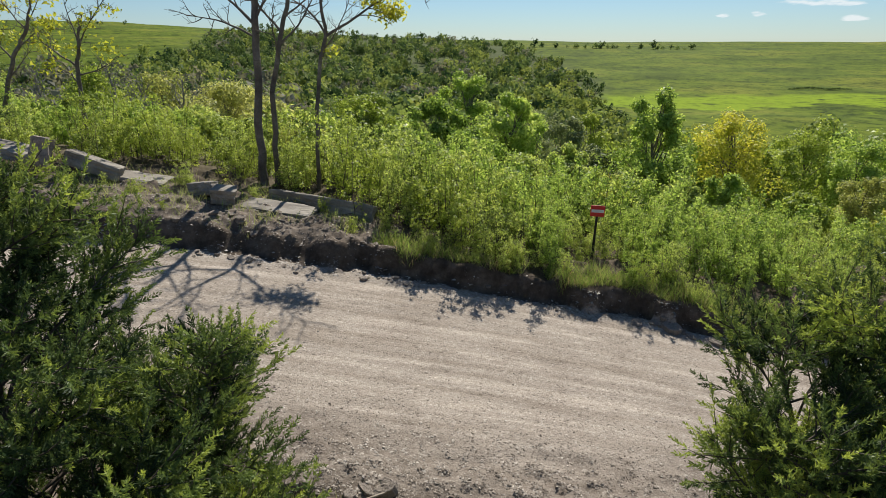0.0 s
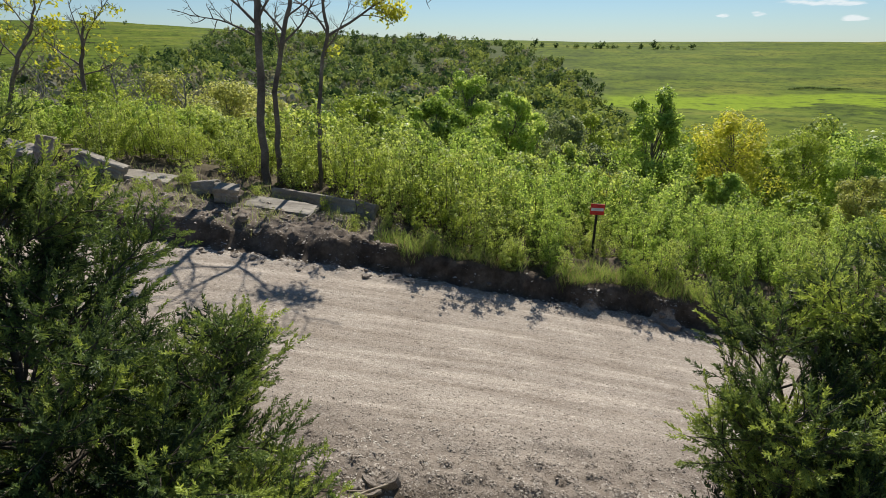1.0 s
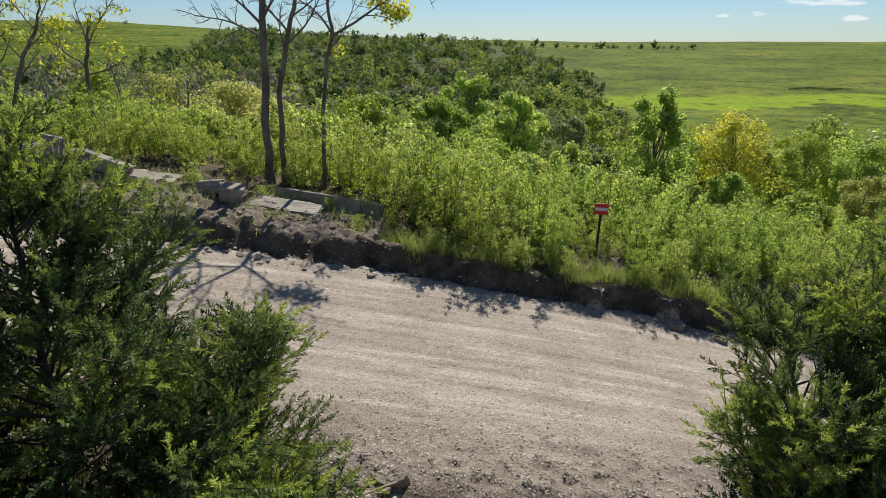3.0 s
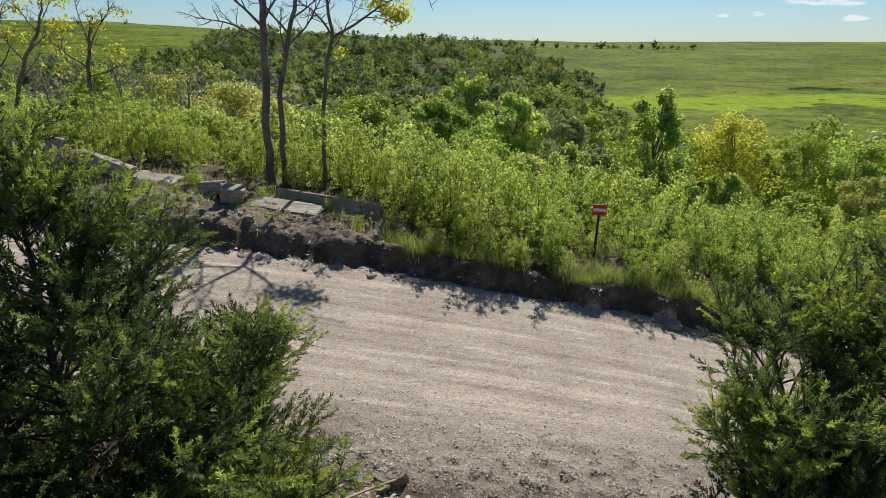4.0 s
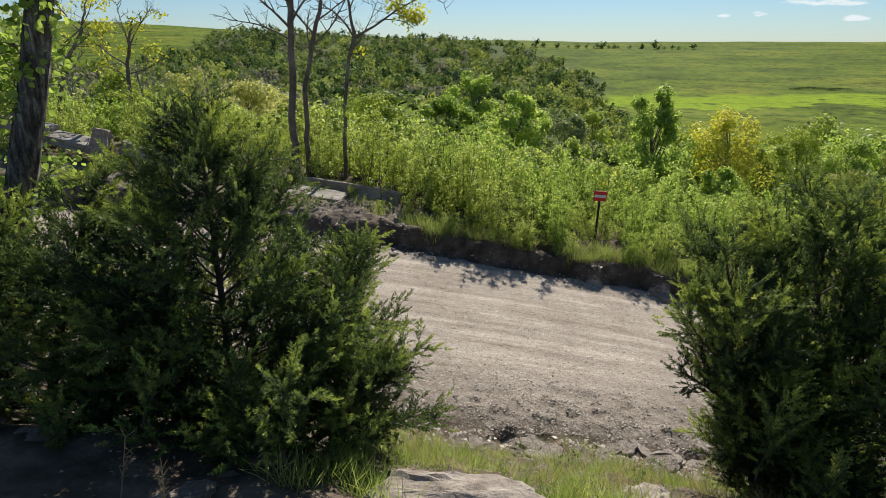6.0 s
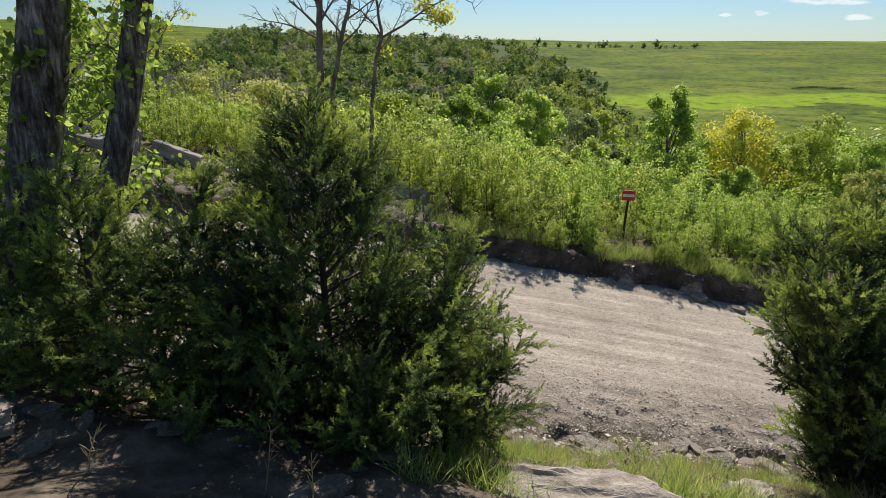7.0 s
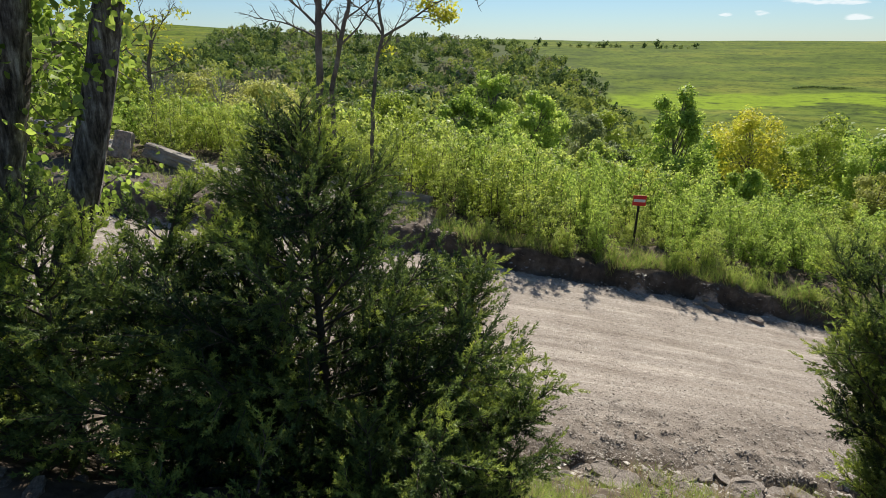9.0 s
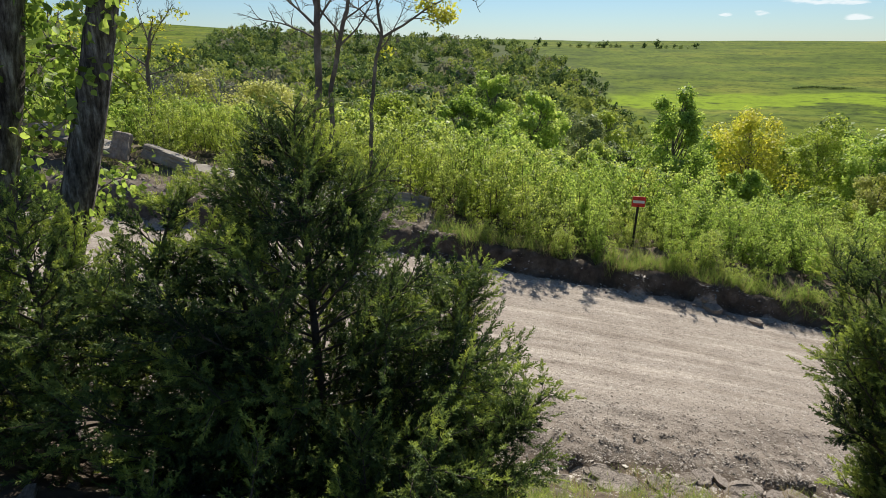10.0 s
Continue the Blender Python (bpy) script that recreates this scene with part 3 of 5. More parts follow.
def polyline(rng, start, aim, length, r0, r1, steps, wander, lift=0.0):
    """A wandering limb: its points and segments."""
    p, d = np.array(start, float), np.array(aim, float)
    d /= np.linalg.norm(d)
    pts, segs = [p.copy()], []
    for k in range(steps):
        d = d + rng.normal(0, wander, 3) + (0, 0, lift)
        d /= np.linalg.norm(d)
        q = p + d * length / steps
        segs.append((p, q, r0 + (r1 - r0) * k / steps, r0 + (r1 - r0) * (k + 1) / steps))
        p = q
        pts.append(p.copy())
    return pts, segs, d


def leafy_tree(seed, tall, trunk_r, first, spread, limbs, twigs, leaves, leaf, cluster, lean=(0, 0), upward=0.5):
    """Arrays for the wood and the leaves of a broad-leaved tree with its base at the origin."""
    rng = np.random.default_rng(seed)
    pts, segs, _ = polyline(rng, (0, 0, -0.3), (lean[0], lean[1], 1), tall * 0.9, trunk_r, trunk_r * 0.18, 9, 0.07, 0.05)
    tips = [pts[-1]]
    pts = np.array(pts)
    for k in range(limbs):
        f = first + (1 - first) * (k + rng.random()) / limbs
        at = np.array([np.interp(f * 9, range(10), pts[:, c]) for c in range(3)])
        ang = k * 2.4 + rng.normal(0, 0.4)
        size = spread * (1.15 - 0.75 * (f - first) / (1 - first + 1e-6)) * rng.uniform(0.65, 1.15)
        aim = (math.cos(ang), math.sin(ang), upward + 0.5 * f * rng.uniform(0.4, 1.2))
        lp, ls, _ = polyline(rng, at, aim, size, trunk_r * (0.5 - 0.25 * f), trunk_r * 0.06, 5, 0.16, 0.06)
        segs += ls
        for j in range(twigs):
            g = rng.uniform(0.3, 1.0)
            at2 = np.array([np.interp(g * 5, range(6), np.array(lp)[:, c]) for c in range(3)])
            aim2 = rng.normal(0, 1, 3) + np.array(aim) * 0.9 + (0, 0, 0.4)
            tp, ts, _ = polyline(rng, at2, aim2, size * rng.uniform(0.22, 0.5), trunk_r * 0.08, trunk_r * 0.025, 3, 0.2, 0.03)
            segs += ts
            tips += tp[2:]
    tips = np.array(tips)
    pick = tips[rng.integers(0, len(tips), leaves)]
    out = rng.normal(0, cluster, (leaves, 3)) * (1, 1, 0.8)
    places = pick + out
    normals = out / cluster * 0.6 + rng.normal(0, 0.55, (leaves, 3)) + (0, 0, 0.5)
    lv, lf = scatter(LEAF_V, LEAF_F, places, frames_facing(normals, rng), leaf * rng.uniform(0.6, 1.3, leaves))
    wv, wf = tubes(segs, 4)
    return (wv, wf), (lv, lf)


def shrub_arrays(seed, tall, wide, stems, leaves, leaf):
    """Upright leafy stems: leaves in tufts up the stems, thin near the ground."""
    rng = np.random.default_rng(seed)
    segs, pts = [], []
    for k in range(stems):
        ang, out = rng.uniform(0, 6.283), rng.uniform(0.02, 0.24)
        at = (rng.normal(0, wide * 0.25), rng.normal(0, wide * 0.25), -0.15)
        h = tall * rng.uniform(0.45, 1.12)
        lp, ls, _ = polyline(rng, at, (math.cos(ang) * out, math.sin(ang) * out, 1), h, 0.013, 0.003, 6, 0.08, 0.05)
        segs += ls
        lp = np.array(lp)
        for j in range(6):
            g = 0.14 + 0.82 * (j + rng.random()) / 6
            at2 = np.array([np.interp(g * 6, range(7), lp[:, c]) for c in range(3)])
            aim2 = (math.cos(j * 2.4), math.sin(j * 2.4), rng.uniform(0.3, 0.9))
            tp, ts, _ = polyline(rng, at2, aim2, wide * 0.2 * (1.2 - g * 0.8), 0.005, 0.002, 2, 0.15, 0.06)
            segs += ts[:1]
            pts += [tp[1], tp[2], tp[2]]
        pts += [lp[6], lp[6] * 0.6 + lp[5] * 0.4]
    pts = np.array(pts)
    out = rng.normal(0, 1, (leaves, 3))
    places = pts[rng.integers(0, len(pts), leaves)] + out * (0.055, 0.055, 0.045)
    normals = out * 0.5 + rng.normal(0, 0.5, (leaves, 3)) + (0, 0, 0.5)
    return tubes(segs, 3), scatter(LEAF_V, LEAF_F, places, frames_facing(normals, rng), leaf * rng.uniform(0.6, 1.35, leaves))


def spray_template(seed, shoots=13):
    """One feathery juniper spray of unit length: an axis with alternate scaly shoots, each with a few barbs."""
    rng = np.random.default_rng(seed)
    v, f = [], []

    def blade(p, d, size, w):
        side = np.cross(d, rng.normal(0, 1, 3))
        side /= np.linalg.norm(side) + 1e-9
        k = len(v)
        v.extend([p, p + d * size * 0.45 - side * w, p + d * size, p + d * size * 0.45 + side * w])
        f.extend([(k, k + 1, k + 2), (k, k + 2, k + 3)])

    def barb(p, d, size, w):
        side = np.cross(d, rng.normal(0, 1, 3))
        side /= np.linalg.norm(side) + 1e-9
        k = len(v)
        v.extend([p - side * w, p + d * size, p + side * w])
        f.append((k, k + 1, k + 2))

    for k in range(shoots):
        g = 0.05 + 0.9 * k / shoots
        for side in (-1, 1):
            a = side * rng.uniform(0.5, 1.0)
            d = np.array((math.sin(a), math.cos(a), rng.normal(0.0, 0.6)))
            d /= np.linalg.norm(d)
            size = (0.20 * (1 - g) ** 0.6 + 0.10) * rng.uniform(0.7, 1.25)
            p = np.array((0, g + rng.normal(0, 0.02), rng.normal(0, 0.02)))
            barb(p, d, size, 0.036)
            for m in (0.4,):
                e = d + np.array((rng.normal(0, 0.55), 0.45, rng.normal(0, 0.45)))
                barb(p + d * size * m, e / np.linalg.norm(e), size * 0.5 + 0.05, 0.034)
    blade(np.array((0, 0.85, 0)), np.array((0, 1.0, 0)), 0.24, 0.03)
    return np.array(v), np.array(f)


SPRAYS = [spray_template(40 + k) for k in range(5)]


def juniper(base, leaders, seed, label, vase=False, gap=0.04, plumes=()):
    """An eastern red cedar: leaders with upswept limbs that end in feathery plumes, open inside, with inner shade put
    into the tone.
    """
    rng = np.random.default_rng(seed)
    segs, dead, at, aim, big, young = [], [], [], [], [], []

    def along(line, u):
        k = len(line) - 1
        return np.stack([np.interp(np.atleast_1d(u) * k, range(k + 1), line[:, c]) for c in range(3)], 1)

    def feather(line, start, size, tone):
        """Sprays to all sides of a branchlet, the last one at its tip."""
        length = np.linalg.norm(line[-1] - line[0])
        cnt = max(2, int(length * (1 - start) / gap))
        u = start + (1 - start) * (np.arange(cnt) + rng.uniform(0.2, 0.8, cnt)) / cnt
        u[-1] = 1.0
        d = (line[-1] - line[0]) / (length + 1e-9)
        out = rng.normal(0, 1, (cnt, 3))
        out -= (out @ d)[:, None] * d
        out /= np.linalg.norm(out, axis=1, keepdims=True) + 1e-9
        at.append(along(line, u))
        aim.append(d + out * (0.9 - 0.7 * u)[:, None] + (0, 0, 0.12))
        big.append(size * (1.1 - 0.35 * u) * rng.uniform(0.7, 1.25, cnt))
        # tone holds new growth and sunlit tips, lighter outwards along the branchlet
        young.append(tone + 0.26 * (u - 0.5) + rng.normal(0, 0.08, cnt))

    def plume(lp, size, tone):
        """A limb's outer part: branchlets that shorten towards the tip."""
        d = (lp[-1] - lp[0]) / (np.linalg.norm(lp[-1] - lp[0]) + 1e-9)
        flat = np.cross(d, (0, 0, 1.0))
        flat /= np.linalg.norm(flat) + 1e-9
        up = np.cross(flat, d)
        count = 5 + int(size * 9)
        for j in range(count):
            u = 0.26 + 0.72 * (j + rng.random()) / count
            a = j * 2.4 + rng.normal(0, 0.4)
            sd = d * rng.uniform(0.7, 1.1) + (flat * math.cos(a) + up * 0.75 * math.sin(a)) * rng.uniform(0.6, 1.1) + (0, 0, 0.03)
            length = size * (0.12 + 0.22 * math.sin(min(1.0, 1.25 * (1 - u)) * 1.57)) * rng.uniform(0.6, 1.3) + 0.05
            sp, ls, _ = polyline(rng, along(lp, u)[0], sd, length, 0.004, 0.0015, 3, 0.1, 0.05)
            segs.extend(ls)
            # inner branchlets get a lower tone: shade inside the crown, as colour
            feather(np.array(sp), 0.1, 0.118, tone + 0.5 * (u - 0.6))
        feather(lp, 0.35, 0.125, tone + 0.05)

    for lx, ly, tall, radius, limbs in leaders:
        pts, ls, _ = polyline(rng, (lx * 0.25, ly * 0.25, -0.2), (lx * 0.75, ly * 0.75, tall + 0.2), math.hypot(tall + 0.2, 0.75 * math.hypot(lx, ly)), 0.05, 0.005, 8, 0.025, 0.01)
        pts = np.array(pts)
        segs += ls
        feather(pts[5:], 0.0, 0.13, 0.05)
        for k in range(limbs):
            g = 0.09 + 0.88 * (k + rng.random()) / limbs
            p = along(pts, g)[0]
            ang = k * 2.4 + rng.normal(0, 0.35)
            prof = np.interp(g, (0, 0.25, 0.5, 0.8, 1), (0.6, 0.65, 0.95, 0.8, 0.2)) if vase else np.interp(g, (0, 0.15, 0.4, 0.6, 0.8, 1), (1.0, 1.12, 1.0, 0.68, 0.34, 0.1))
            size = radius * float(prof) * (rng.uniform(0.55, 0.95) if k % 3 else rng.uniform(0.95, 1.25)) + 0.07
            d = (math.cos(ang), math.sin(ang), (0.42 if vase else 0.2) + 0.75 * g)
            lp, ls, _ = polyline(rng, p, d, size, 0.013 * (1 - g) + 0.005, 0.002, 6, 0.10, 0.045)
            segs += ls
            plume(np.array(lp), size, rng.normal(-0.06, 0.19))
            if k % 9 == 4:
                _, ls, _ = polyline(rng, lp[4], np.array(lp[6]) - lp[4] + rng.normal(0, 0.05, 3), size * 0.55, 0.004, 0.001, 4, 0.16, 0.02)
                dead.append(ls)
    # upright plumes of fresh growth on the outside, toned lighter where fill light lacks
    for x, y, z, length in plumes:
        lp, ls, _ = polyline(rng, (x, y, z), (rng.normal(0, 0.12), rng.normal(0, 0.12), 1), length, 0.008, 0.002, 6, 0.06, 0.05)
        segs += ls
        plume(np.array(lp), length, 0.14)
    at, aim, big, young = np.concatenate(at), np.concatenate(aim), np.concatenate(big), np.concatenate(young)
    root = new("juniper")
    root.location = base
    part("trunk", mesh_from("trunk", *tubes(segs, 3), TWIG), root)
    for ls in dead:
        part("dead_twig", mesh_from("dead_twig", *tubes(ls, 3), DEADWOOD), root, "bleached bare twig")
    vs, fs, tones, off = [], [], [], 0
    kind = rng.integers(0, len(SPRAYS), len(at))
    for k, (tv, tf) in enumerate(SPRAYS):
        m = kind == k
        v, f = scatter(tv, tf, at[m], frames_from(aim[m], rng), big[m])
        vs.append(v)
        fs.append(f + off)
        # each spray's colour also lightens to its tip, as if sunlit
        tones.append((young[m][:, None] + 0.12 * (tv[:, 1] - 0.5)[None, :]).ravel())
        off += len(v)
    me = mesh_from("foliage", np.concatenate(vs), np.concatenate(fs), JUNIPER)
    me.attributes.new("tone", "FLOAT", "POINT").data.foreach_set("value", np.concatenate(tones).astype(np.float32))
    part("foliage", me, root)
    return tagged(root, label, "tree")


def tree_thing(name, wood, leaves, leaf_mat, base, turn, size, label, group="", bark=None):
    root = new(name)
    part("trunk", mesh_from("trunk", *wood, bark or BARK, True), root)
    part("crown", mesh_from("crown", *leaves, leaf_mat), root)
    root.matrix_basis = pose(*base, 0, 0, turn) @ Matrix.Scale(size, 4)
    return tagged(root, label, "tree", group)


def on_ground(x, y, sink=0.0):
    return (x, y, float(height(x, y)) - sink)


def slab_bm(sx, sy, sz, seed, cuts=9, rough=0.012, ragged=0.06):
    """A broken slab: a box with many faces, ragged outline, rough sides and worn edges."""
    bm = bmesh.new()
    bmesh.ops.create_cube(bm, size=1)
    bmesh.ops.subdivide_edges(bm, edges=bm.edges[:], cuts=cuts, use_grid_fill=True)
    for v in bm.verts:
        p = v.co.copy()
        edge = max(abs(p.x), abs(p.y)) * 2
        n1 = noise.noise(Vector((p.x * 4 + seed, p.y * 4, p.z * 1.5)))
        n2 = noise.noise(Vector((p.x * 11, p.y * 11 + seed, p.z * 6)))
        layer = noise.noise(Vector((seed, 3.3, round(p.z * 5) * 2.7)))
        v.co = Vector((p.x * sx, p.y * sy, p.z * sz))
        if edge > 0.93:
            push = ragged * (n1 + 0.5 * n2 + 0.6 * layer)
            v.co.x += push * (1 if p.x > 0 else -1) * (abs(p.x) > 0.46)
            v.co.y += push * (1 if p.y > 0 else -1) * (abs(p.y) > 0.46)
            v.co.z *= 0.9
        v.co.z += rough * (n1 + n2)
    return bm


def stone_bm(sx, sy, sz, seed, sides=26, layers=5, ragged=0.16):
    """A slab of bedded limestone: a broken outline, ledges down its sides, and a worn, uneven top."""
    rng = np.random.default_rng(seed)
    ang = np.arange(sides) / sides * 2 * math.pi
    corner = 5 + int(rng.integers(0, 3))
    facets = rng.uniform(0.86, 1.1, corner)
    start = rng.uniform(0, 6.28)
    near = np.abs((ang[:, None] - start - np.arange(corner)[None] / corner * 2 * math.pi + math.pi) % (2 * math.pi) - math.pi)
    outline = np.array([min(f / max(0.25, math.cos(a)) for f, a in zip(facets, row) if math.cos(a) > 0.2) for row in near])
    outline = np.clip(outline, 0.6, 1.25) + rng.normal(0, ragged * 0.18, sides)
    bm = bmesh.new()
    rings = []
    tops = (0.12, 0.24, 0.36, 0.48, 0.6, 0.72, 0.84, 0.94, 1.0)
    for k, g in enumerate(tops):
        rings.append([(outline[i] * g, 0.5 - (0.05 if k == 8 else 0), i) for i in range(sides)])
    for k in range(layers):
        step = rng.uniform(-ragged, ragged * 0.4)
        cut = rng.normal(0, ragged * 0.22, sides)
        for z in (0.38 - 0.88 * k / layers, 0.38 - 0.88 * (k + 0.8) / layers):
            rings.append([(outline[i] * (1 + step) + cut[i], z, i) for i in range(sides)])
    verts = []
    for ring in rings:
        row = []
        for rad, z, i in ring:
            x, y = rad * math.cos(ang[i]) * sx / 2, rad * math.sin(ang[i]) * sy / 2
            dz = 0.10 * sz * noise.noise(Vector((x * 3 / sx + seed, y * 3 / sy, 0))) + 0.06 * sz * noise.noise(Vector((x * 9 / sx, y * 7 / sy + seed, 2)))
            if z > 0.3:
                bed = noise.noise(Vector((x * 2.4 / sx + 3 * seed, y * 2.0 / sy, 5)))
                dz -= sz * (0.09 * float(smoothstep(0.0, 0.08, -bed)) + 0.06 * float(smoothstep(0.16, 0.22, bed)))
            row.append(bm.verts.new((x, y, z * sz + dz)))
        verts.append(row)
    mid = bm.verts.new((0, 0, 0.5 * sz))
    for i in range(sides):
        bm.faces.new((mid, verts[0][i], verts[0][(i + 1) % sides]))
        for a, c in zip(verts, verts[1:]):
            bm.faces.new((a[i], c[i], c[(i + 1) % sides], a[(i + 1) % sides]))
    bm.faces.new([verts[-1][i] for i in range(sides - 1, -1, -1)])
    return bm


def stone(name, mat, at, size, turn, seed, label, category, **kw):
    me = bpy.data.meshes.new(name)
    bm = stone_bm(*size, seed, **kw)
    bm.to_mesh(me)
    bm.free()
    me.materials.append(mat)
    ob = new(name, me)
    ob.matrix_basis = pose(*at, *turn)
    return tagged(ob, label, category)


def slab(name, mat, at, size, turn, seed, label, category, **kw):
    me = bpy.data.meshes.new(name)
    bm = slab_bm(*size, seed, **kw)
    bm.to_mesh(me)
    bm.free()
    me.materials.append(mat)
    ob = new(name, me)
    ob.matrix_basis = pose(*at, *turn)
    return tagged(ob, label, category)


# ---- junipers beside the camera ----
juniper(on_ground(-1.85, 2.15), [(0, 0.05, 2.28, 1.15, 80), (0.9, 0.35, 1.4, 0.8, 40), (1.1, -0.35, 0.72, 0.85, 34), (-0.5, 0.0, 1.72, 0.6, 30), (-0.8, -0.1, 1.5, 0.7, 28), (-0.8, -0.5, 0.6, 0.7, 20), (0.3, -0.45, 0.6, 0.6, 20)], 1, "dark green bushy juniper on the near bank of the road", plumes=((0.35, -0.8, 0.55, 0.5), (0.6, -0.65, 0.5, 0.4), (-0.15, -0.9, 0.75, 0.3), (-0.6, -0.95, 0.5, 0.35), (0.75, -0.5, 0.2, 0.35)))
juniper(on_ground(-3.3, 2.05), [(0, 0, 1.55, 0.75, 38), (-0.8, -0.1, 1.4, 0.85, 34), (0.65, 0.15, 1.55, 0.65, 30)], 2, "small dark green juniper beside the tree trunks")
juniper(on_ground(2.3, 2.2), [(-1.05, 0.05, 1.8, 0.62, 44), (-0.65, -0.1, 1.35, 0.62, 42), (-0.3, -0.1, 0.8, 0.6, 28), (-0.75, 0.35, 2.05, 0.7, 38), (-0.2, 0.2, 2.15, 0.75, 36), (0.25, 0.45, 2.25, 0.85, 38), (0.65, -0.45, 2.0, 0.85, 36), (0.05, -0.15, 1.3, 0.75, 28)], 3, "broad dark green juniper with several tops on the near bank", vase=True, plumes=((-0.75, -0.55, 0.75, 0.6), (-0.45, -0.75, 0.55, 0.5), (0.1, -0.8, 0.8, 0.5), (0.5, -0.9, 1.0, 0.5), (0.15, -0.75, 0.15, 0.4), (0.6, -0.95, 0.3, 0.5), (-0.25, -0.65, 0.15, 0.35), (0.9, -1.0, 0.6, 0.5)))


# ---- tall bare trees behind the far bank ----
def bare_tree(seed, base, trunk, limbs, r, leafy, label="tall thin tree with mostly bare twigs behind the far bank", group="tall bare trees"):
    """A thin tree: a trunk through given points (relative to its foot), limbs that fork into twigs, a few leaf tufts at the tips."""
    rng = np.random.default_rng(seed)
    root = new("bare_tree")
    root.location = on_ground(*base)
    line = np.array([(0.0, 0.0, -0.3)] + [(x, 0.0, z) for x, z in trunk])
    u = np.linspace(0, len(line) - 1, 22)
    pts = np.stack([np.interp(u, range(len(line)), line[:, c]) for c in range(3)], 1) + rng.normal(0, 0.018, (22, 3)) * (1, 1, 0)
    rad = r * np.interp(np.arange(22) / 21, (0, 0.06, 0.7, 1), (1.35, 1.0, 0.72, 0.2))
    segs = [(pts[k], pts[k + 1], rad[k], rad[k + 1]) for k in range(21)]
    part("trunk", mesh_from("trunk", *tubes(segs, 8), BARK, True), root)
    tips = []
    for z, dx, dz, length, thick in limbs:
        p = np.array([np.interp(z, pts[:, 2], pts[:, c]) for c in range(3)])
        lp, ls, _ = polyline(rng, p, (dx, rng.normal(0, 0.35), dz), length, thick, thick * 0.25, 8, 0.13, 0.03)
        lp = np.array(lp)
        for j in range(9):
            g = 0.25 + 0.75 * (j + rng.random()) / 9
            q = np.array([np.interp(g * 8, range(9), lp[:, c]) for c in range(3)])
            tp, ts, _ = polyline(rng, q, np.array((dx, 0, dz)) * 0.8 + rng.normal(0, 0.6, 3), length * rng.uniform(0.2, 0.42), thick * 0.42, thick * 0.14, 5, 0.2, 0.04)
            ls += ts
            tips.append(tp[-1])
            for e in tp[2:5]:
                _, us, _ = polyline(rng, e, rng.normal(0, 0.8, 3) + (dx, 0, dz), length * 0.13, thick * 0.2, thick * 0.1, 3, 0.2, 0.03)
                ls += us
        part("limb", mesh_from("limb", *tubes(ls, 5), BARK), root)
    tips = np.array(tips)
    spots = []
    for x, z, n, wide in leafy:
        near = tips[np.argsort(np.hypot(tips[:, 0] - x, tips[:, 2] - z))[:3]]
        spots.append(near[rng.integers(0, 3, n)] * 0.3 + np.array((x, 0, z)) * 0.7 + rng.normal(0, wide, (n, 3)) * (1.3, 1, 0.8))
    spots = np.concatenate(spots)
    lv, lf = scatter(LEAF_V, LEAF_F, spots, frames_facing(rng.normal(0, 1, spots.shape), rng), 0.10 * rng.uniform(0.6, 1.3, len(spots)))
    part("leaves", mesh_from("leaves", lv, lf, YELLOW), root, "few yellow-green leaf tufts")
    return tagged(root, label, "tree", group)


bare_tree(5, (-4.30, 14.4), ((0.0, 1.2), (0.10, 2.7), (0.17, 3.9), (0.30, 5.2), (0.35, 6.4)), ((3.35, -0.95, 0.5, 1.6, 0.03), (3.6, -0.75, 0.75, 1.9, 0.04), (3.7, 0.5, 0.8, 1.7, 0.035), (4.0, -0.35, 0.9, 1.8, 0.035), (4.2, 0.7, 0.7, 1.5, 0.03), (4.7, -0.7, 0.7, 1.3, 0.025), (5.2, 0.5, 0.8, 1.2, 0.02)), 0.102, ((0.2, 6.2, 30, 0.1),))
bare_tree(6, (-4.02, 14.55), ((0.02, 1.0), (0.10, 2.3), (0.36, 3.4), (0.66, 4.5), (0.8, 5.6)), ((2.9, 0.2, 0.9, 1.4, 0.025), (3.2, 0.65, 0.75, 1.7, 0.03), (3.5, -0.6, 0.8, 1.8, 0.03), (3.8, 0.7, 0.7, 1.5, 0.025), (4.3, -0.3, 0.9, 1.3, 0.022), (4.6, 0.6, 0.8, 1.1, 0.02)), 0.07, ((0.9, 5.7, 26, 0.1),))
bare_tree(7, (-3.06, 14.75), ((0.03, 1.2), (0.18, 2.8), (0.40, 3.7), (0.30, 4.5), (0.25, 5.4)), ((3.6, 0.75, 0.6, 2.4, 0.035), (3.65, -0.6, 0.75, 1.7, 0.03), (3.0, 0.5, 0.8, 0.9, 0.015), (3.3, 0.7, 0.7, 1.5, 0.02), (4.3, 0.45, 0.85, 1.4, 0.02)), 0.052, ((1.85, 4.15, 260, 0.12), (1.5, 4.35, 130, 0.11), (0.45, 3.25, 40, 0.08), (2.1, 4.3, 110, 0.1)))


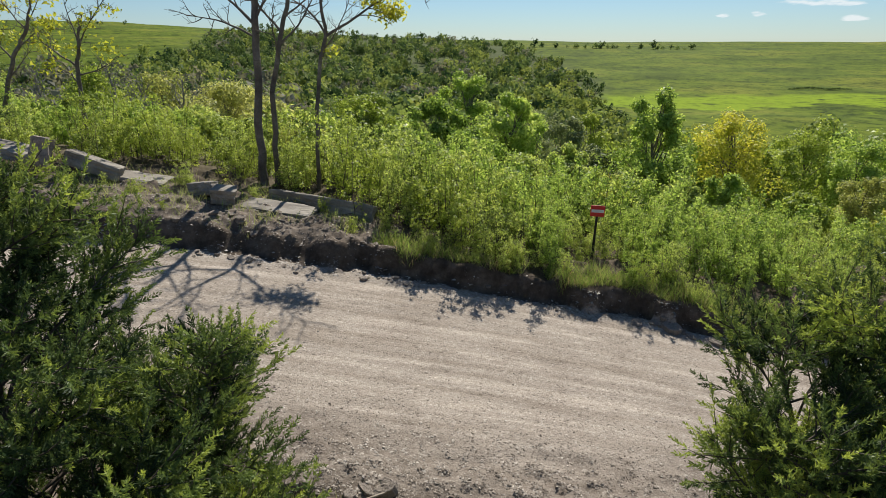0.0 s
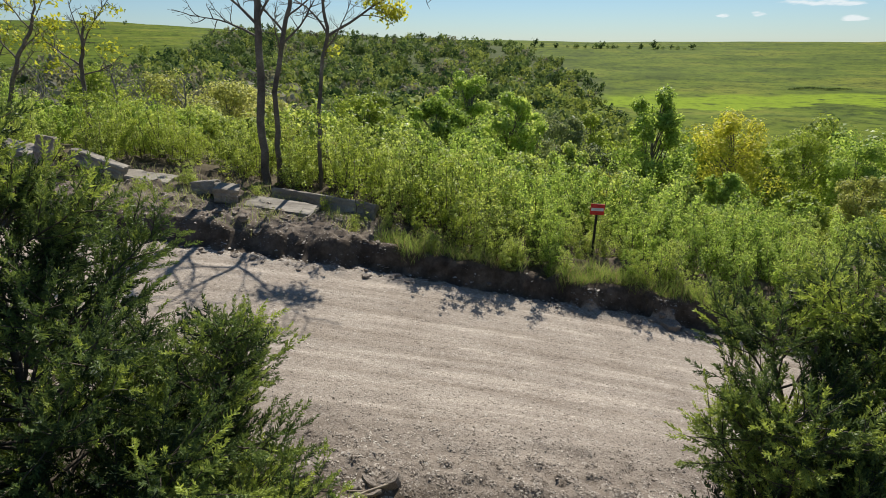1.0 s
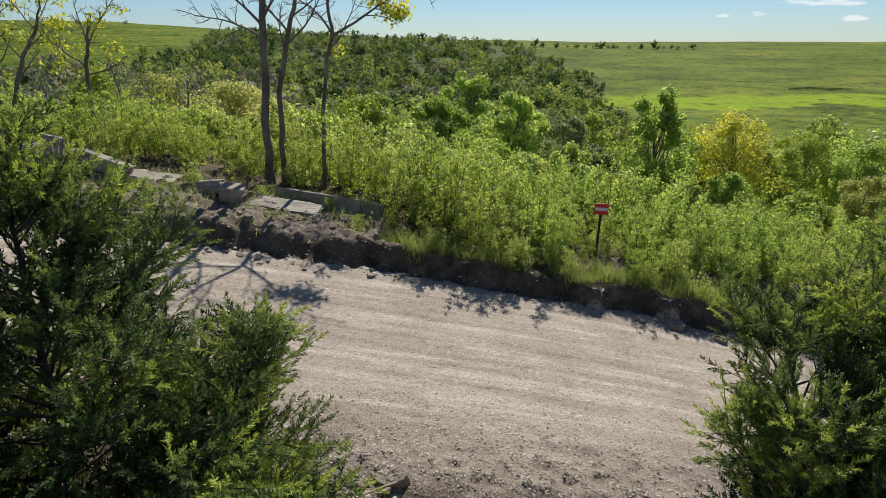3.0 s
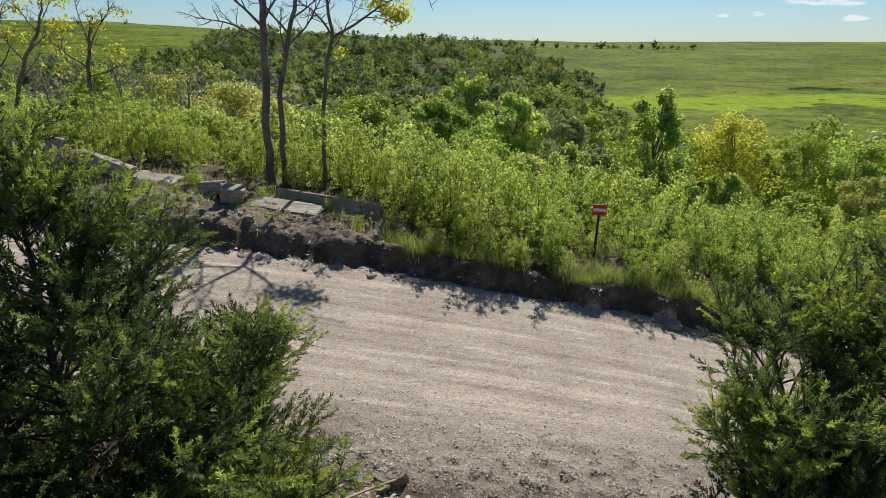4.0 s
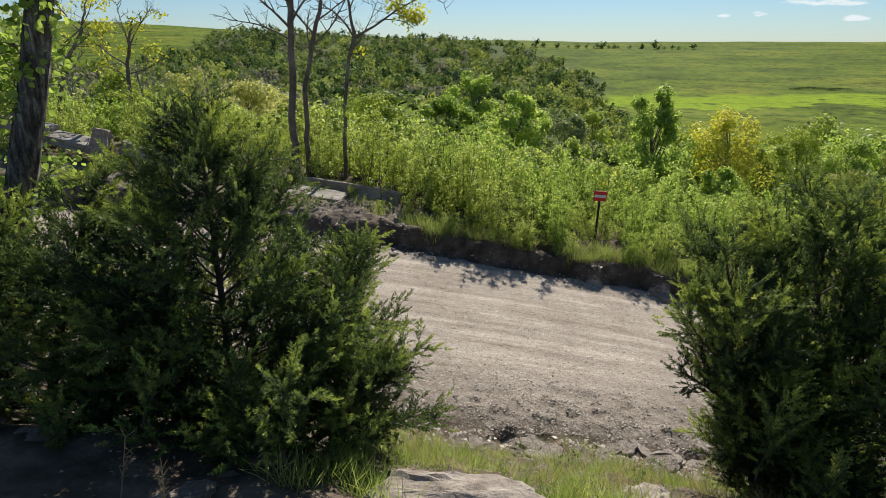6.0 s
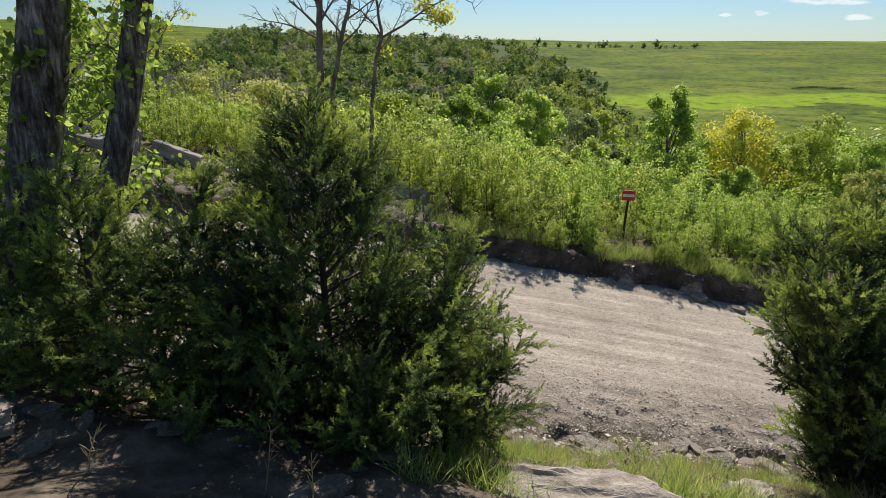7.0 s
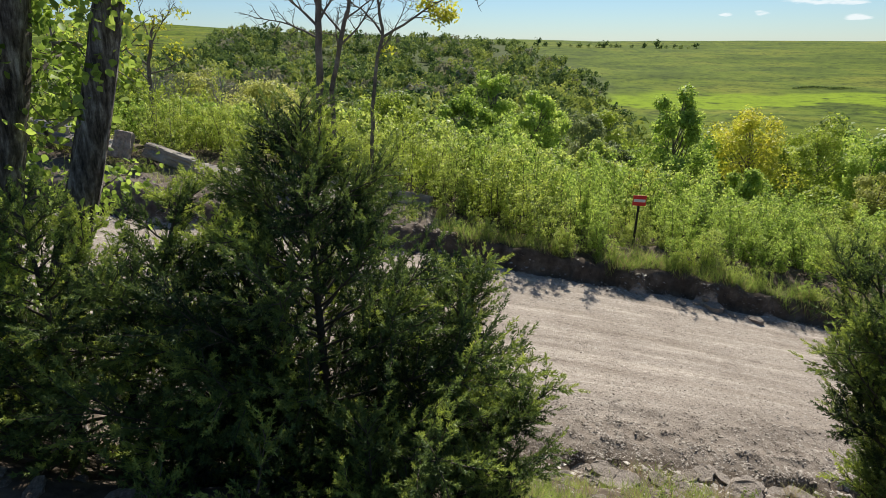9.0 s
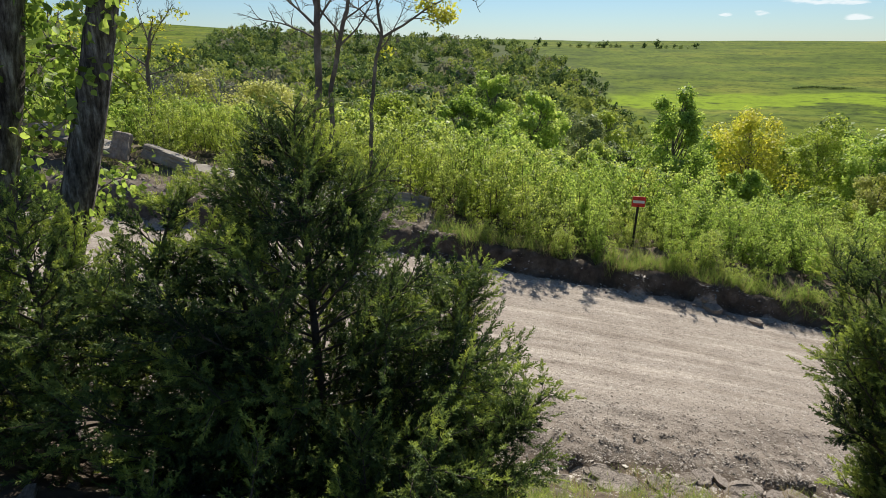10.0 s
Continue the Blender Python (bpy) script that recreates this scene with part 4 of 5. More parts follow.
# ---- shade tree: three leaning trunks from one stool ----
def big_trunk(seed, foot, lean, tall, r, bend=0.0):
    rng = np.random.default_rng(seed)
    n, sides = 40, 20
    v = []
    for k in range(n + 1):
        g = k / n
        c = np.array((foot[0] + lean[0] * g * tall + bend * (g * tall) ** 2, foot[1] + lean[1] * g * tall, -0.3 + g * tall))
        c[:2] += 0.05 * np.sin(np.array((3.1, 2.3)) * g * 3 + seed)
        rad = r * (1.25 * math.exp(-g * 9) + 1 - 0.45 * g)
        for s in range(sides):
            a = s / sides * 2 * math.pi
            ridge = 1 + 0.05 * math.sin(a * 9 + 3 * value_noise(g * 14, seed, 3)) + 0.05 * float(value_noise(a * 2.2 + 9, g * 16, seed))
            v.append(c + rad * ridge * np.array((math.cos(a), math.sin(a), 0)))
    i = np.arange(n)[:, None] * sides
    j = np.arange(sides)[None, :]
    f = np.stack([i + j, i + (j + 1) % sides, i + (j + 1) % sides + sides, i + j + sides], -1).reshape(-1, 4)
    return np.array(v), f


def shade_tree():
    root = new("shade_tree")
    root.location = on_ground(-4.45, 3.05)
    rng = np.random.default_rng(77)
    spots = []
    for k, (foot, lean, tall, r) in enumerate((((-0.26, 0.0), (0.215, 0.0), 6.2, 0.215), ((0.22, 0.05), (0.17, 0.0), 6.0, 0.125), ((-0.5, -0.05), (-0.28, 0.0), 5.2, 0.15))):
        v, f = big_trunk(k + 3, foot, lean, tall, r, (0.0, 0.03, 0.0)[k])
        part("trunk", mesh_from("trunk", v, f, FURROWED, True), root, "dark furrowed leaning trunk")
        for _ in range((46, 24, 12)[k]):
            g = rng.uniform(0.12, 0.7)
            a = rng.uniform(0, 6.28)
            c = np.array((foot[0] + lean[0] * g * tall + (0.0, 0.03, 0.0)[k] * (g * tall) ** 2 + r * math.cos(a), foot[1] + r * math.sin(a), g * tall - 0.3))
            spots += list(c + rng.normal(0, 0.085, (26, 3)))
        # crown above
        top = np.array((foot[0] + lean[0] * tall, foot[1], tall - 0.4))
        for _ in range(26):
            c = top + rng.normal(0, 1, 3) * (1.3, 1.3, 0.7) + (0, 0, 0.8)
            spots += list(c + rng.normal(0, 0.3, (60, 3)))
    # long limbs over the road's edge, added out of view to shade the junipers
    for k in range(9):
        a = rng.uniform(-0.75, 1.0)
        p = (rng.uniform(0.6, 1.5), rng.uniform(-0.1, 0.2), rng.uniform(4.2, 5.3))
        lp, segs, _ = polyline(rng, p, (a * 1.0 - 0.25, 1.0, 0.22), rng.uniform(2.6, 5.4), 0.06, 0.012, 8, 0.1, 0.0)
        for q in lp[2:]:
            _, ts, _ = polyline(rng, q, rng.normal(0, 1, 3), 0.6, 0.012, 0.004, 3, 0.2, 0.0)
            segs += ts
            spots += list(np.array(q) + rng.normal(0, 1, (34, 3)) * (0.34, 0.34, 0.2) + (0, 0, 0.1))
        part("limb", mesh_from("limb", *tubes(segs, 5), BARK), root)
    # low branches that hang beside and behind the trunks
    for p, d, size in (((0.5, 0.3, 3.3), (-0.9, 0.9, 0.1), 1.5), ((0.6, 0.2, 3.6), (0.8, 0.7, -0.1), 0.45), ((0.2, 0.3, 2.4), (-1, 0.6, 0.2), 1.3), ((0.5, 0.3, 2.7), (0.3, 1, 0.1), 1.0), ((0.9, 0.1, 3.5), (0.8, 0.3, 0.2), 0.4), ((0.0, 0.2, 3.6), (-1, 0.2, 0.1), 1.2), ((-0.2, 0.2, 1.4), (-0.8, 0.8, 0.3), 1.0), ((0.3, 0.3, 1.0), (0.5, 0.9, 0.3), 1.3), ((0.5, 0.3, 1.8), (0.3, 0.9, 0.1), 0.7), ((0.1, 0.3, 0.7), (0.1, 1, 0.3), 1.4), ((0.5, 0.25, 2.3), (0.3, 0.9, 0.25), 0.7), ((0.0, 0.3, 1.9), (-0.3, 1, 0.2), 1.3), ((0.7, 0.2, 2.9), (0.5, 0.5, 0.0), 0.4), ((0.3, 0.3, 2.9), (-0.4, 1, 0.1), 1.2)):
        lp, segs, _ = polyline(rng, p, d, size, 0.02, 0.005, 6, 0.18, 0.02)
        for q in lp[1:]:
            spots += list(np.array(q) + rng.normal(0, 0.13, (34, 3)))
            _, ts, _ = polyline(rng, q, rng.normal(0, 1, 3), 0.3, 0.006, 0.003, 2, 0.2, 0.0)
            segs += ts
        part("branch", mesh_from("branch", *tubes(segs, 5), BARK), root)
    spots = np.array(spots)
    v, f = scatter(BROAD_V, BROAD_F, spots, frames_from(rng.normal(0, 1, spots.shape) + (0, 0, -0.5), rng), 0.062 * rng.uniform(0.55, 1.3, len(spots)))
    part("foliage", mesh_from("foliage", v, f, BRIGHT), root, "fresh green leaves")
    return tagged(root, "dark tree of three leaning trunks with fresh leaves beside the road", "tree")


BROAD_V = np.array([(0, 0, 0), (-0.32, 0.2, 0.05), (-0.42, 0.5, 0.1), (0, 0.45, -0.02), (-0.2, 0.8, 0.02), (0, 1.05, -0.06), (0.2, 0.8, 0.02), (0.42, 0.5, 0.1), (0.32, 0.2, 0.05)])
BROAD_F = np.array([(0, 3, 2, 1), (2, 3, 5, 4), (3, 7, 6, 5), (0, 8, 7, 3)])
shade_tree()


# ---- trees of the valley's edge ----
def stand(kind, leafmat, x, y, top, wide, label, low=0.3, lobes=14, count=5200, leaf=0.11, seed=0, ragged=0.3):
    """A tree whose limbs each end in a leafy lobe; low: where the crown begins, as a share of its height."""
    rng = np.random.default_rng(seed)
    z = float(height(x, y))
    tall = top - z
    r = tall * 0.011 + 0.015
    pts, segs, _ = polyline(rng, (0, 0, -0.3), (rng.normal(0, 0.04), 0, 1), tall * 0.93, r, r * 0.2, 10, 0.05, 0.03)
    pts = np.array(pts)
    places, normals = [], []
    lobes = int(lobes * 1.7)
    for k in range(lobes):
        g = (k + rng.random()) / lobes
        h = low + (0.97 - low) * g
        girth = wide * 0.5 * math.sin(math.pi * (0.16 + 0.76 * g)) ** 0.8
        ang = k * 2.4 + rng.normal(0, 0.3)
        off = girth * rng.uniform(0.3, 1.0)
        c = np.array((off * math.cos(ang), off * math.sin(ang), h * tall * rng.uniform(0.94, 1.03)))
        p = np.array([np.interp(max(0.12, h - 0.17 - 0.2 * off / tall) * 10, range(11), pts[:, j]) for j in range(3)])
        lp, ls, _ = polyline(rng, p, c - p + (0, 0, 0.001), float(np.linalg.norm(c - p)), r * 0.45, r * 0.1, 5, 0.08, 0.0)
        segs += ls
        c = np.array(lp[-1])
        size = wide * rng.uniform(0.12, 0.2) * (1 - 0.3 * g)
        for _ in range(4):
            _, ts, _ = polyline(rng, np.array(lp[3]), rng.normal(0, 1, 3) + (0, 0, 0.4), size, r * 0.12, r * 0.04, 3, 0.15, 0.02)
            segs += ts
        n = int(1.9 * count / lobes * (0.6 + rng.random() * 0.8))
        d = rng.normal(0, 1, (n, 3))
        d /= np.linalg.norm(d, axis=1, keepdims=True)
        bump = 1 + ragged * np.sin(d[:, 0] * 5 + k) * np.cos(d[:, 1] * 4 + 2 * k) + ragged * np.sin(d[:, 2] * 7 + 3 * k) * np.cos(d[:, 0] * 6)
        places.append(c + d * (size * bump * (0.35 + 0.75 * rng.random(n) ** 0.5))[:, None] * (1, 1, 0.85))
        normals.append(d * 0.8 + rng.normal(0, 0.5, (n, 3)) + (0, 0, 0.25))
    places, normals = np.concatenate(places), np.concatenate(normals)
    leaves = scatter(LEAF_V, LEAF_F, places, frames_facing(normals, rng), leaf * rng.uniform(0.6, 1.35, len(places)))
    return tree_thing(kind, tubes(segs, 4), leaves, leafmat, (x, y, z), 0, 1, label)


EDGE = "bright green young tree at the valley's edge"
LOW = "low yellow-green tree in the thicket"
CREAM = "pale budding tree with cream leaves"
OLIVE_EDGE = "olive green tree at the valley's edge"
for k, (kind, mat, x, y, top, wide, label, low, lobes, count, leaf) in enumerate((
        ("green_tree", BRIGHT, 3.0, 27.5, 2.35, 3.2, EDGE, 0.45, 16, 5600, 0.13),
        ("green_tree", BRIGHT, -0.4, 26.5, 2.45, 2.9, EDGE, 0.4, 15, 5200, 0.13),
        ("green_tree", BRIGHT, 1.2, 31.0, 3.4, 2.6, EDGE, 0.4, 14, 4600, 0.13),
        ("green_tree", BRIGHT, 1.1, 22.5, 1.5, 2.4, EDGE, 0.35, 13, 4600, 0.11),
        ("green_tree", SHRUB, 2.7, 20.5, 1.0, 2.0, EDGE, 0.3, 12, 4200, 0.1),
        ("green_tree", BRIGHT, -1.7, 22.0, 1.7, 2.0, EDGE, 0.35, 12, 4200, 0.11),
        ("green_tree", SHRUB, -2.9, 19.0, 1.55, 1.9, EDGE, 0.3, 12, 4200, 0.1),
        ("yellow_tree", SHRUB, 4.25, 21.0, 1.05, 2.2, LOW, 0.35, 12, 5000, 0.1),
        ("yellow_tree", YELLOW, 6.0, 20.5, 0.3, 1.7, LOW, 0.35, 10, 3600, 0.09),
        ("willow", PALE_GREEN, 6.7, 33.0, 0.85, 3.4, "grey-green rounded willow at the valley's edge", 0.35, 14, 5200, 0.12),
        ("willow", PALE_GREEN, 5.3, 38.0, 0.9, 3.2, "grey-green rounded willow at the valley's edge", 0.35, 14, 4600, 0.12),
        ("green_tree", OLIVE, 9.4, 40.0, 0.3, 3.4, OLIVE_EDGE, 0.3, 14, 4600, 0.13),
        # two trees fill a shaded gap; the shade is in their leaf colour
        ("dark_tree", SHADED_LEAF, 8.3, 33.0, -0.9, 3.0, "tree added in the creek bed, leaves darkened for a shaded gap", 0.15, 14, 4600, 0.13),
        ("dark_tree", SHADED_LEAF, 7.5, 29.0, -1.3, 2.4, "tree added in the creek bed, leaves darkened for a shaded gap", 0.15, 12, 4200, 0.12),
        ("green_tree", BRIGHT, 9.1, 25.8, 2.85, 2.9, "tall narrow bright green tree above the thicket", 0.2, 20, 6800, 0.13),
        ("yellow_tree", YELLOW, 12.9, 27.0, 1.65, 4.2, "yellow-green budding tree above the thicket", 0.4, 20, 4600, 0.12),
        ("green_tree", OLIVE, 18.6, 31.0, 0.6, 3.8, "olive green tree above the thicket", 0.35, 16, 5600, 0.12),
        ("green_tree", BRIGHT, 19.4, 28.0, 0.1, 3.4, "rounded light green tree above the thicket", 0.35, 16, 6000, 0.11),
        ("pale_tree", PALE, 15.2, 21.5, -0.2, 2.2, CREAM, 0.35, 12, 3600, 0.09),
        ("yellow_tree", YELLOW, 15.3, 19.5, -0.75, 1.6, LOW, 0.35, 10, 2600, 0.09),
        ("green_tree", OLIVE, 15.6, 28.5, -0.3, 3.0, "olive green tree above the thicket", 0.35, 14, 4600, 0.12),
        ("green_tree", BRIGHT, 10.7, 22.5, -0.2, 2.0, EDGE, 0.3, 12, 4200, 0.11),
        ("green_tree", SHRUB, 8.4, 20.5, 0.0, 1.9, EDGE, 0.3, 12, 4200, 0.1),
        ("green_tree", OLIVE, 12.2, 20.0, -0.35, 2.0, "olive green tree above the thicket", 0.3, 12, 4200, 0.1),
        ("green_tree", OLIVE, -3.8, 30.0, 2.2, 3.6, OLIVE_EDGE, 0.4, 15, 5200, 0.12),
        ("green_tree", BRIGHT, -5.6, 27.0, 1.5, 2.6, EDGE, 0.4, 13, 4600, 0.12),
        ("pale_tree", PALE, -9.3, 27.0, 2.75, 3.6, CREAM, 0.4, 18, 6000, 0.11),
        ("pale_tree", PALE, -6.4, 23.5, 2.4, 2.4, CREAM, 0.4, 14, 4600, 0.1),
        ("pale_tree", PALE, -4.3, 19.5, 2.0, 1.9, CREAM, 0.4, 12, 3800, 0.085),
        ("green_tree", SHRUB, -6.2, 19.5, 2.1, 2.0, EDGE, 0.3, 13, 4600, 0.1),
        ("green_tree", SHRUB, -8.2, 20.5, 2.4, 2.3, EDGE, 0.3, 13, 4600, 0.1),
        ("green_tree", SHRUB, -10.3, 20.5, 2.6, 2.4, EDGE, 0.3, 13, 4600, 0.1),
        ("green_tree", OLIVE, -12.2, 21.5, 2.8, 2.6, "olive green tree behind the bank", 0.3, 13, 4600, 0.11),
        ("green_tree", SHRUB, -13.6, 19.5, 2.9, 2.6, EDGE, 0.3, 13, 4600, 0.1),
        ("pale_tree", PALE, -13.5, 30.0, 3.2, 3.4, CREAM, 0.4, 14, 4600, 0.11),
        ("olive_tree", OLIVE, -16.0, 29.0, 3.4, 3.4, "olive tree with sparse leaves", 0.4, 14, 3600, 0.12))):
    stand(kind, mat, x, y, top, wide, label, low, lobes, count, leaf, seed=20 + k)

# ---- leafless grey trees behind the bend ----
for seed, x, y, top, spread in ((61, -11.2, 27.0, 3.9, 0.35), (62, -14.0, 28.0, 4.4, 0.35), (63, -12.6, 25.0, 3.6, 0.4), (64, -9.6, 28.5, 3.7, 0.35), (65, -17.0, 27.0, 4.6, 0.35), (66, -9.0, 19.0, 3.3, 0.4)):
    z = float(height(x, y))
    wood, leaves = leafy_tree(seed, top - z, 0.09, 0.3, (top - z) * spread, 18, 9, 160, 0.1, 0.15, upward=0.9)
    tree_thing("grey_tree", wood, leaves, OLIVE, (x, y, z), 0, 1, "grey twiggy tree with hardly any leaves", "leafless grey trees", GREYBARK)

# ---- yellow saplings at the bend ----
SAPLING = "thin dark sapling with yellow-green leaf tufts"
bare_tree(41, (-8.75, 15.0), ((0.05, 1.0), (0.1, 1.9), (0.25, 2.6), (0.45, 3.3)), ((1.7, -0.8, 0.5, 1.1, 0.022), (1.9, 0.8, 0.55, 1.0, 0.022), (2.1, -0.6, 0.8, 1.6, 0.026), (2.3, 0.6, 0.6, 1.2, 0.022), (2.5, -0.2, 1.0, 1.2, 0.02), (2.6, 0.5, 0.9, 1.2, 0.02)), 0.06, ((-0.55, 2.1, 60, 0.13), (-0.45, 3.0, 60, 0.12), (0.85, 2.5, 70, 0.13), (0.45, 3.1, 70, 0.13), (1.0, 3.3, 50, 0.12), (0.05, 2.5, 50, 0.12), (-0.8, 2.7, 40, 0.1)), SAPLING, "yellow saplings")
bare_tree(42, (-11.0, 15.4), ((0.2, 1.0), (0.6, 2.0), (1.1, 2.7), (1.4, 3.5)), ((1.6, 0.8, 0.5, 1.0, 0.022), (2.0, -0.5, 0.9, 1.3, 0.024), (2.2, 0.9, 0.5, 1.2, 0.022), (2.5, 0.4, 0.9, 1.3, 0.022), (2.7, -0.4, 0.9, 1.1, 0.02)), 0.06, ((1.5, 2.3, 60, 0.13), (1.7, 2.9, 70, 0.13), (1.35, 3.4, 60, 0.12), (0.6, 3.2, 60, 0.12), (0.3, 2.7, 50, 0.12), (1.9, 3.4, 50, 0.11)), SAPLING, "yellow saplings")
bare_tree(43, (-12.6, 17.5), ((0.0, 1.2), (0.1, 2.4), (0.2, 3.6)), ((1.6, -0.7, 0.7, 1.2, 0.024), (2.0, 0.7, 0.7, 1.2, 0.024), (2.6, -0.4, 0.9, 1.1, 0.02), (2.8, 0.5, 0.9, 1.1, 0.02)), 0.06, ((-0.6, 2.4, 60, 0.13), (0.8, 2.8, 70, 0.13), (0.2, 3.5, 60, 0.12), (-0.4, 3.4, 60, 0.12)), SAPLING, "yellow saplings")

# ---- thicket ----
kinds = []
for k in range(8):
    near = k < 5
    stems, leaves = shrub_arrays(60 + k, 1.5 + 0.14 * (k % 5), 1.2, 12 if near else 7, 3000 if near else 1400, 0.06 if near else 0.1)
    kinds.append((mesh_from("wood", *stems, TWIG), mesh_from("foliage", *leaves, (SHRUB, SHRUB, BRIGHT, SHRUB, OLIVE, SHRUB, BRIGHT, SHRUB)[k])))
rng = np.random.default_rng(9)
models = {}


def plant_shrub(x, y, k, size):
    m = pose(*on_ground(x, y, 0.05), 0, 0, rng.uniform(0, 360)) @ Matrix.Diagonal((size, size, size * rng.uniform(0.9, 1.15), 1))
    if k in models:
        copy_thing(models[k], m).matrix_basis = m
    else:
        models[k] = tagged(new("shrub"), "leafy green shrub in the thicket behind the bank", "shrub", "thicket shrubs")
        tagged(part("wood", kinds[k][0], models[k]), kind="stuff")
        tagged(part("foliage", kinds[k][1], models[k]), kind="stuff")
        models[k].matrix_basis = m


for y in np.concatenate([np.arange(11.6, 14.4, 0.72), np.arange(14.8, 24.5, 0.95)]):
    for x in np.arange(-0.80 * y - 1, 0.80 * y + 1, 0.84 + 0.025 * max(0, y - 12) ** 1.5):
        px, py = x + rng.normal(0, 0.3), y + rng.normal(0, 0.25)
        if (px < -4.3 and py < 13.35) or (-8.0 < px < -5.6 and py < 13.9) or (-4.3 <= px < -1.2 and py < 13.55) or (abs(px - 3.2) < 0.3 and py < 13.0):
            continue
        if py < float(far_edge(px)) + 0.6 or (-1.9 < px < -0.1 and py < 12.7):
            continue
        if -5.0 < px < -2.3 and py < 14.7 and rng.random() < 0.6:
            continue
        lush = float(value_noise(px * 0.55, py * 0.55, 62))
        if lush < -0.62 and py > 12.6:
            continue
        patch = float(value_noise(px * 0.33 + 7, py * 0.33, 63)) + rng.normal(0, 0.25)
        k = (2 if patch > 0.15 else 4 if patch < -0.5 else int(rng.choice((0, 1, 3)))) if py < 16.5 else (6 if patch > 0.2 else int(rng.choice((5, 7))))
        left = 1 - 0.24 * (1 - smoothstep(-8, -3, px)) - 0.05 * smoothstep(15, 18, py) * (1 - smoothstep(-3, 1, px))
        plant_shrub(px, py, k, float((0.66 + 0.34 * smoothstep(11.5, 14.5, py) + 0.03 * max(0, py - 15)) * rng.uniform(0.7, 1.15) * (1 + 0.3 * lush) * left * (1 - 0.22 * smoothstep(4, 9, px)) * (1 - 0.2 * smoothstep(16, 19, py))))

for x, y, size in ((2.75, 12.95, 0.5), (3.1, 13.15, 0.6), (3.6, 13.0, 0.5), (3.95, 12.6, 0.42), (2.45, 12.5, 0.4), (3.3, 12.85, 0.34), (2.9, 12.4, 0.25)):
    plant_shrub(x, y, int(rng.integers(0, 4)), size)

for x in np.arange(-0.4, 9.5, 0.5):
    px = x + rng.normal(0, 0.2)
    if abs(px - 3.2) < 0.25:
        continue
    plant_shrub(px, float(far_edge(px)) + rng.uniform(0.6, 0.9), int(rng.integers(0, 5)), float(rng.uniform(0.2, 0.4)))



for x, y, size in ((-8.9, 11.8, 0.2), (-7.8, 12.3, 0.24), (-7.1, 12.5, 0.2), (-6.4, 12.35, 0.22), (-5.9, 12.6, 0.2), (-8.2, 12.3, 0.2), (-9.2, 12.4, 0.3), (-4.1, 13.0, 0.22), (-6.9, 11.55, 0.16), (-5.5, 11.6, 0.16), (-2.6, 12.9, 0.22), (-1.9, 12.0, 0.24), (-1.2, 12.5, 0.28), (-1.0, 11.9, 0.22), (-0.5, 12.1, 0.3), (-10.6, 12.4, 0.4), (-5.7, 13.1, 0.4)):
    plant_shrub(x, y, int(rng.integers(0, 5)), size)


# ---- woods across the valley ----
ICO = bmesh.new()
bmesh.ops.create_icosphere(ICO, subdivisions=1, radius=1.0)
ICO_V = np.array([q.co for q in ICO.verts])
ICO_F = np.array([[q.index for q in face.verts] for face in ICO.faces])
ICO.free()


CLUMP_V = np.array([(-0.5, -0.3, 0), (0.5, -0.35, 0.05), (0.05, 0.6, -0.03)])
CLUMP_F = np.array([(0, 1, 2)])


def wood_arrays(seed, leaves, leaf):
    """A crown of lobes made of leaf clumps that face outwards."""
    rng = np.random.default_rng(seed)
    count = 9
    lobes = rng.normal(0, 1, (count, 3)) * (0.21, 0.21, 0.2) + (0, 0, 0.52)
    lobes[:, 2] = lobes[:, 2].clip(0.26, 0.88)
    sizes = rng.uniform(0.15, 0.25, count)
    which = rng.integers(0, count, leaves)
    d = rng.normal(0, 1, (leaves, 3))
    d /= np.linalg.norm(d, axis=1, keepdims=True)
    places = lobes[which] + d * sizes[which][:, None] * rng.uniform(0.55, 1.15, (leaves, 1))
    v, f = scatter(CLUMP_V, CLUMP_F, places, frames_facing(d + rng.normal(0, 0.28, d.shape) + (0, 0, 0.1), rng), leaf * rng.uniform(0.7, 1.5, leaves))
    tv, tf = scatter(ICO_V * (0.03, 0.03, 0.35), ICO_F, np.array([(0, 0, 0.3)]), np.eye(3)[None], np.ones(1))
    return np.concatenate([v, tv]), np.concatenate([f, tf + len(v)])


def wood_patch(name, label, leafmat, spots, seed, leaves, leaf, sink=0.12):
    kinds = [wood_arrays(seed + k, leaves, leaf) for k in range(5)]
    rng = np.random.default_rng(seed)
    vs, fs, tones, off = [], [], [], 0
    for x, y, size in spots:
        v, f = kinds[rng.integers(0, 5)]
        c, s = math.cos(a := rng.uniform(0, 6.28)), math.sin(a)
        q = np.stack([v[:, 0] * c - v[:, 1] * s, v[:, 0] * s + v[:, 1] * c, v[:, 2] * rng.uniform(0.8, 1.2)], 1) * size
        vs.append(q + (x, y, float(height(x, y)) - sink * size))
        fs.append(f + off)
        off += len(v)
        tones.append(np.full(len(v), rng.normal(0.0, 0.22), np.float32))
    me = mesh_from(name, np.concatenate(vs), np.concatenate(fs), leafmat)
    me.attributes.new("tone", "FLOAT", "POINT").data.foreach_set("value", np.concatenate(tones))
    return tagged(new(name, me), label, "woods", kind="stuff")


rng = np.random.default_rng(33)
woods = {}
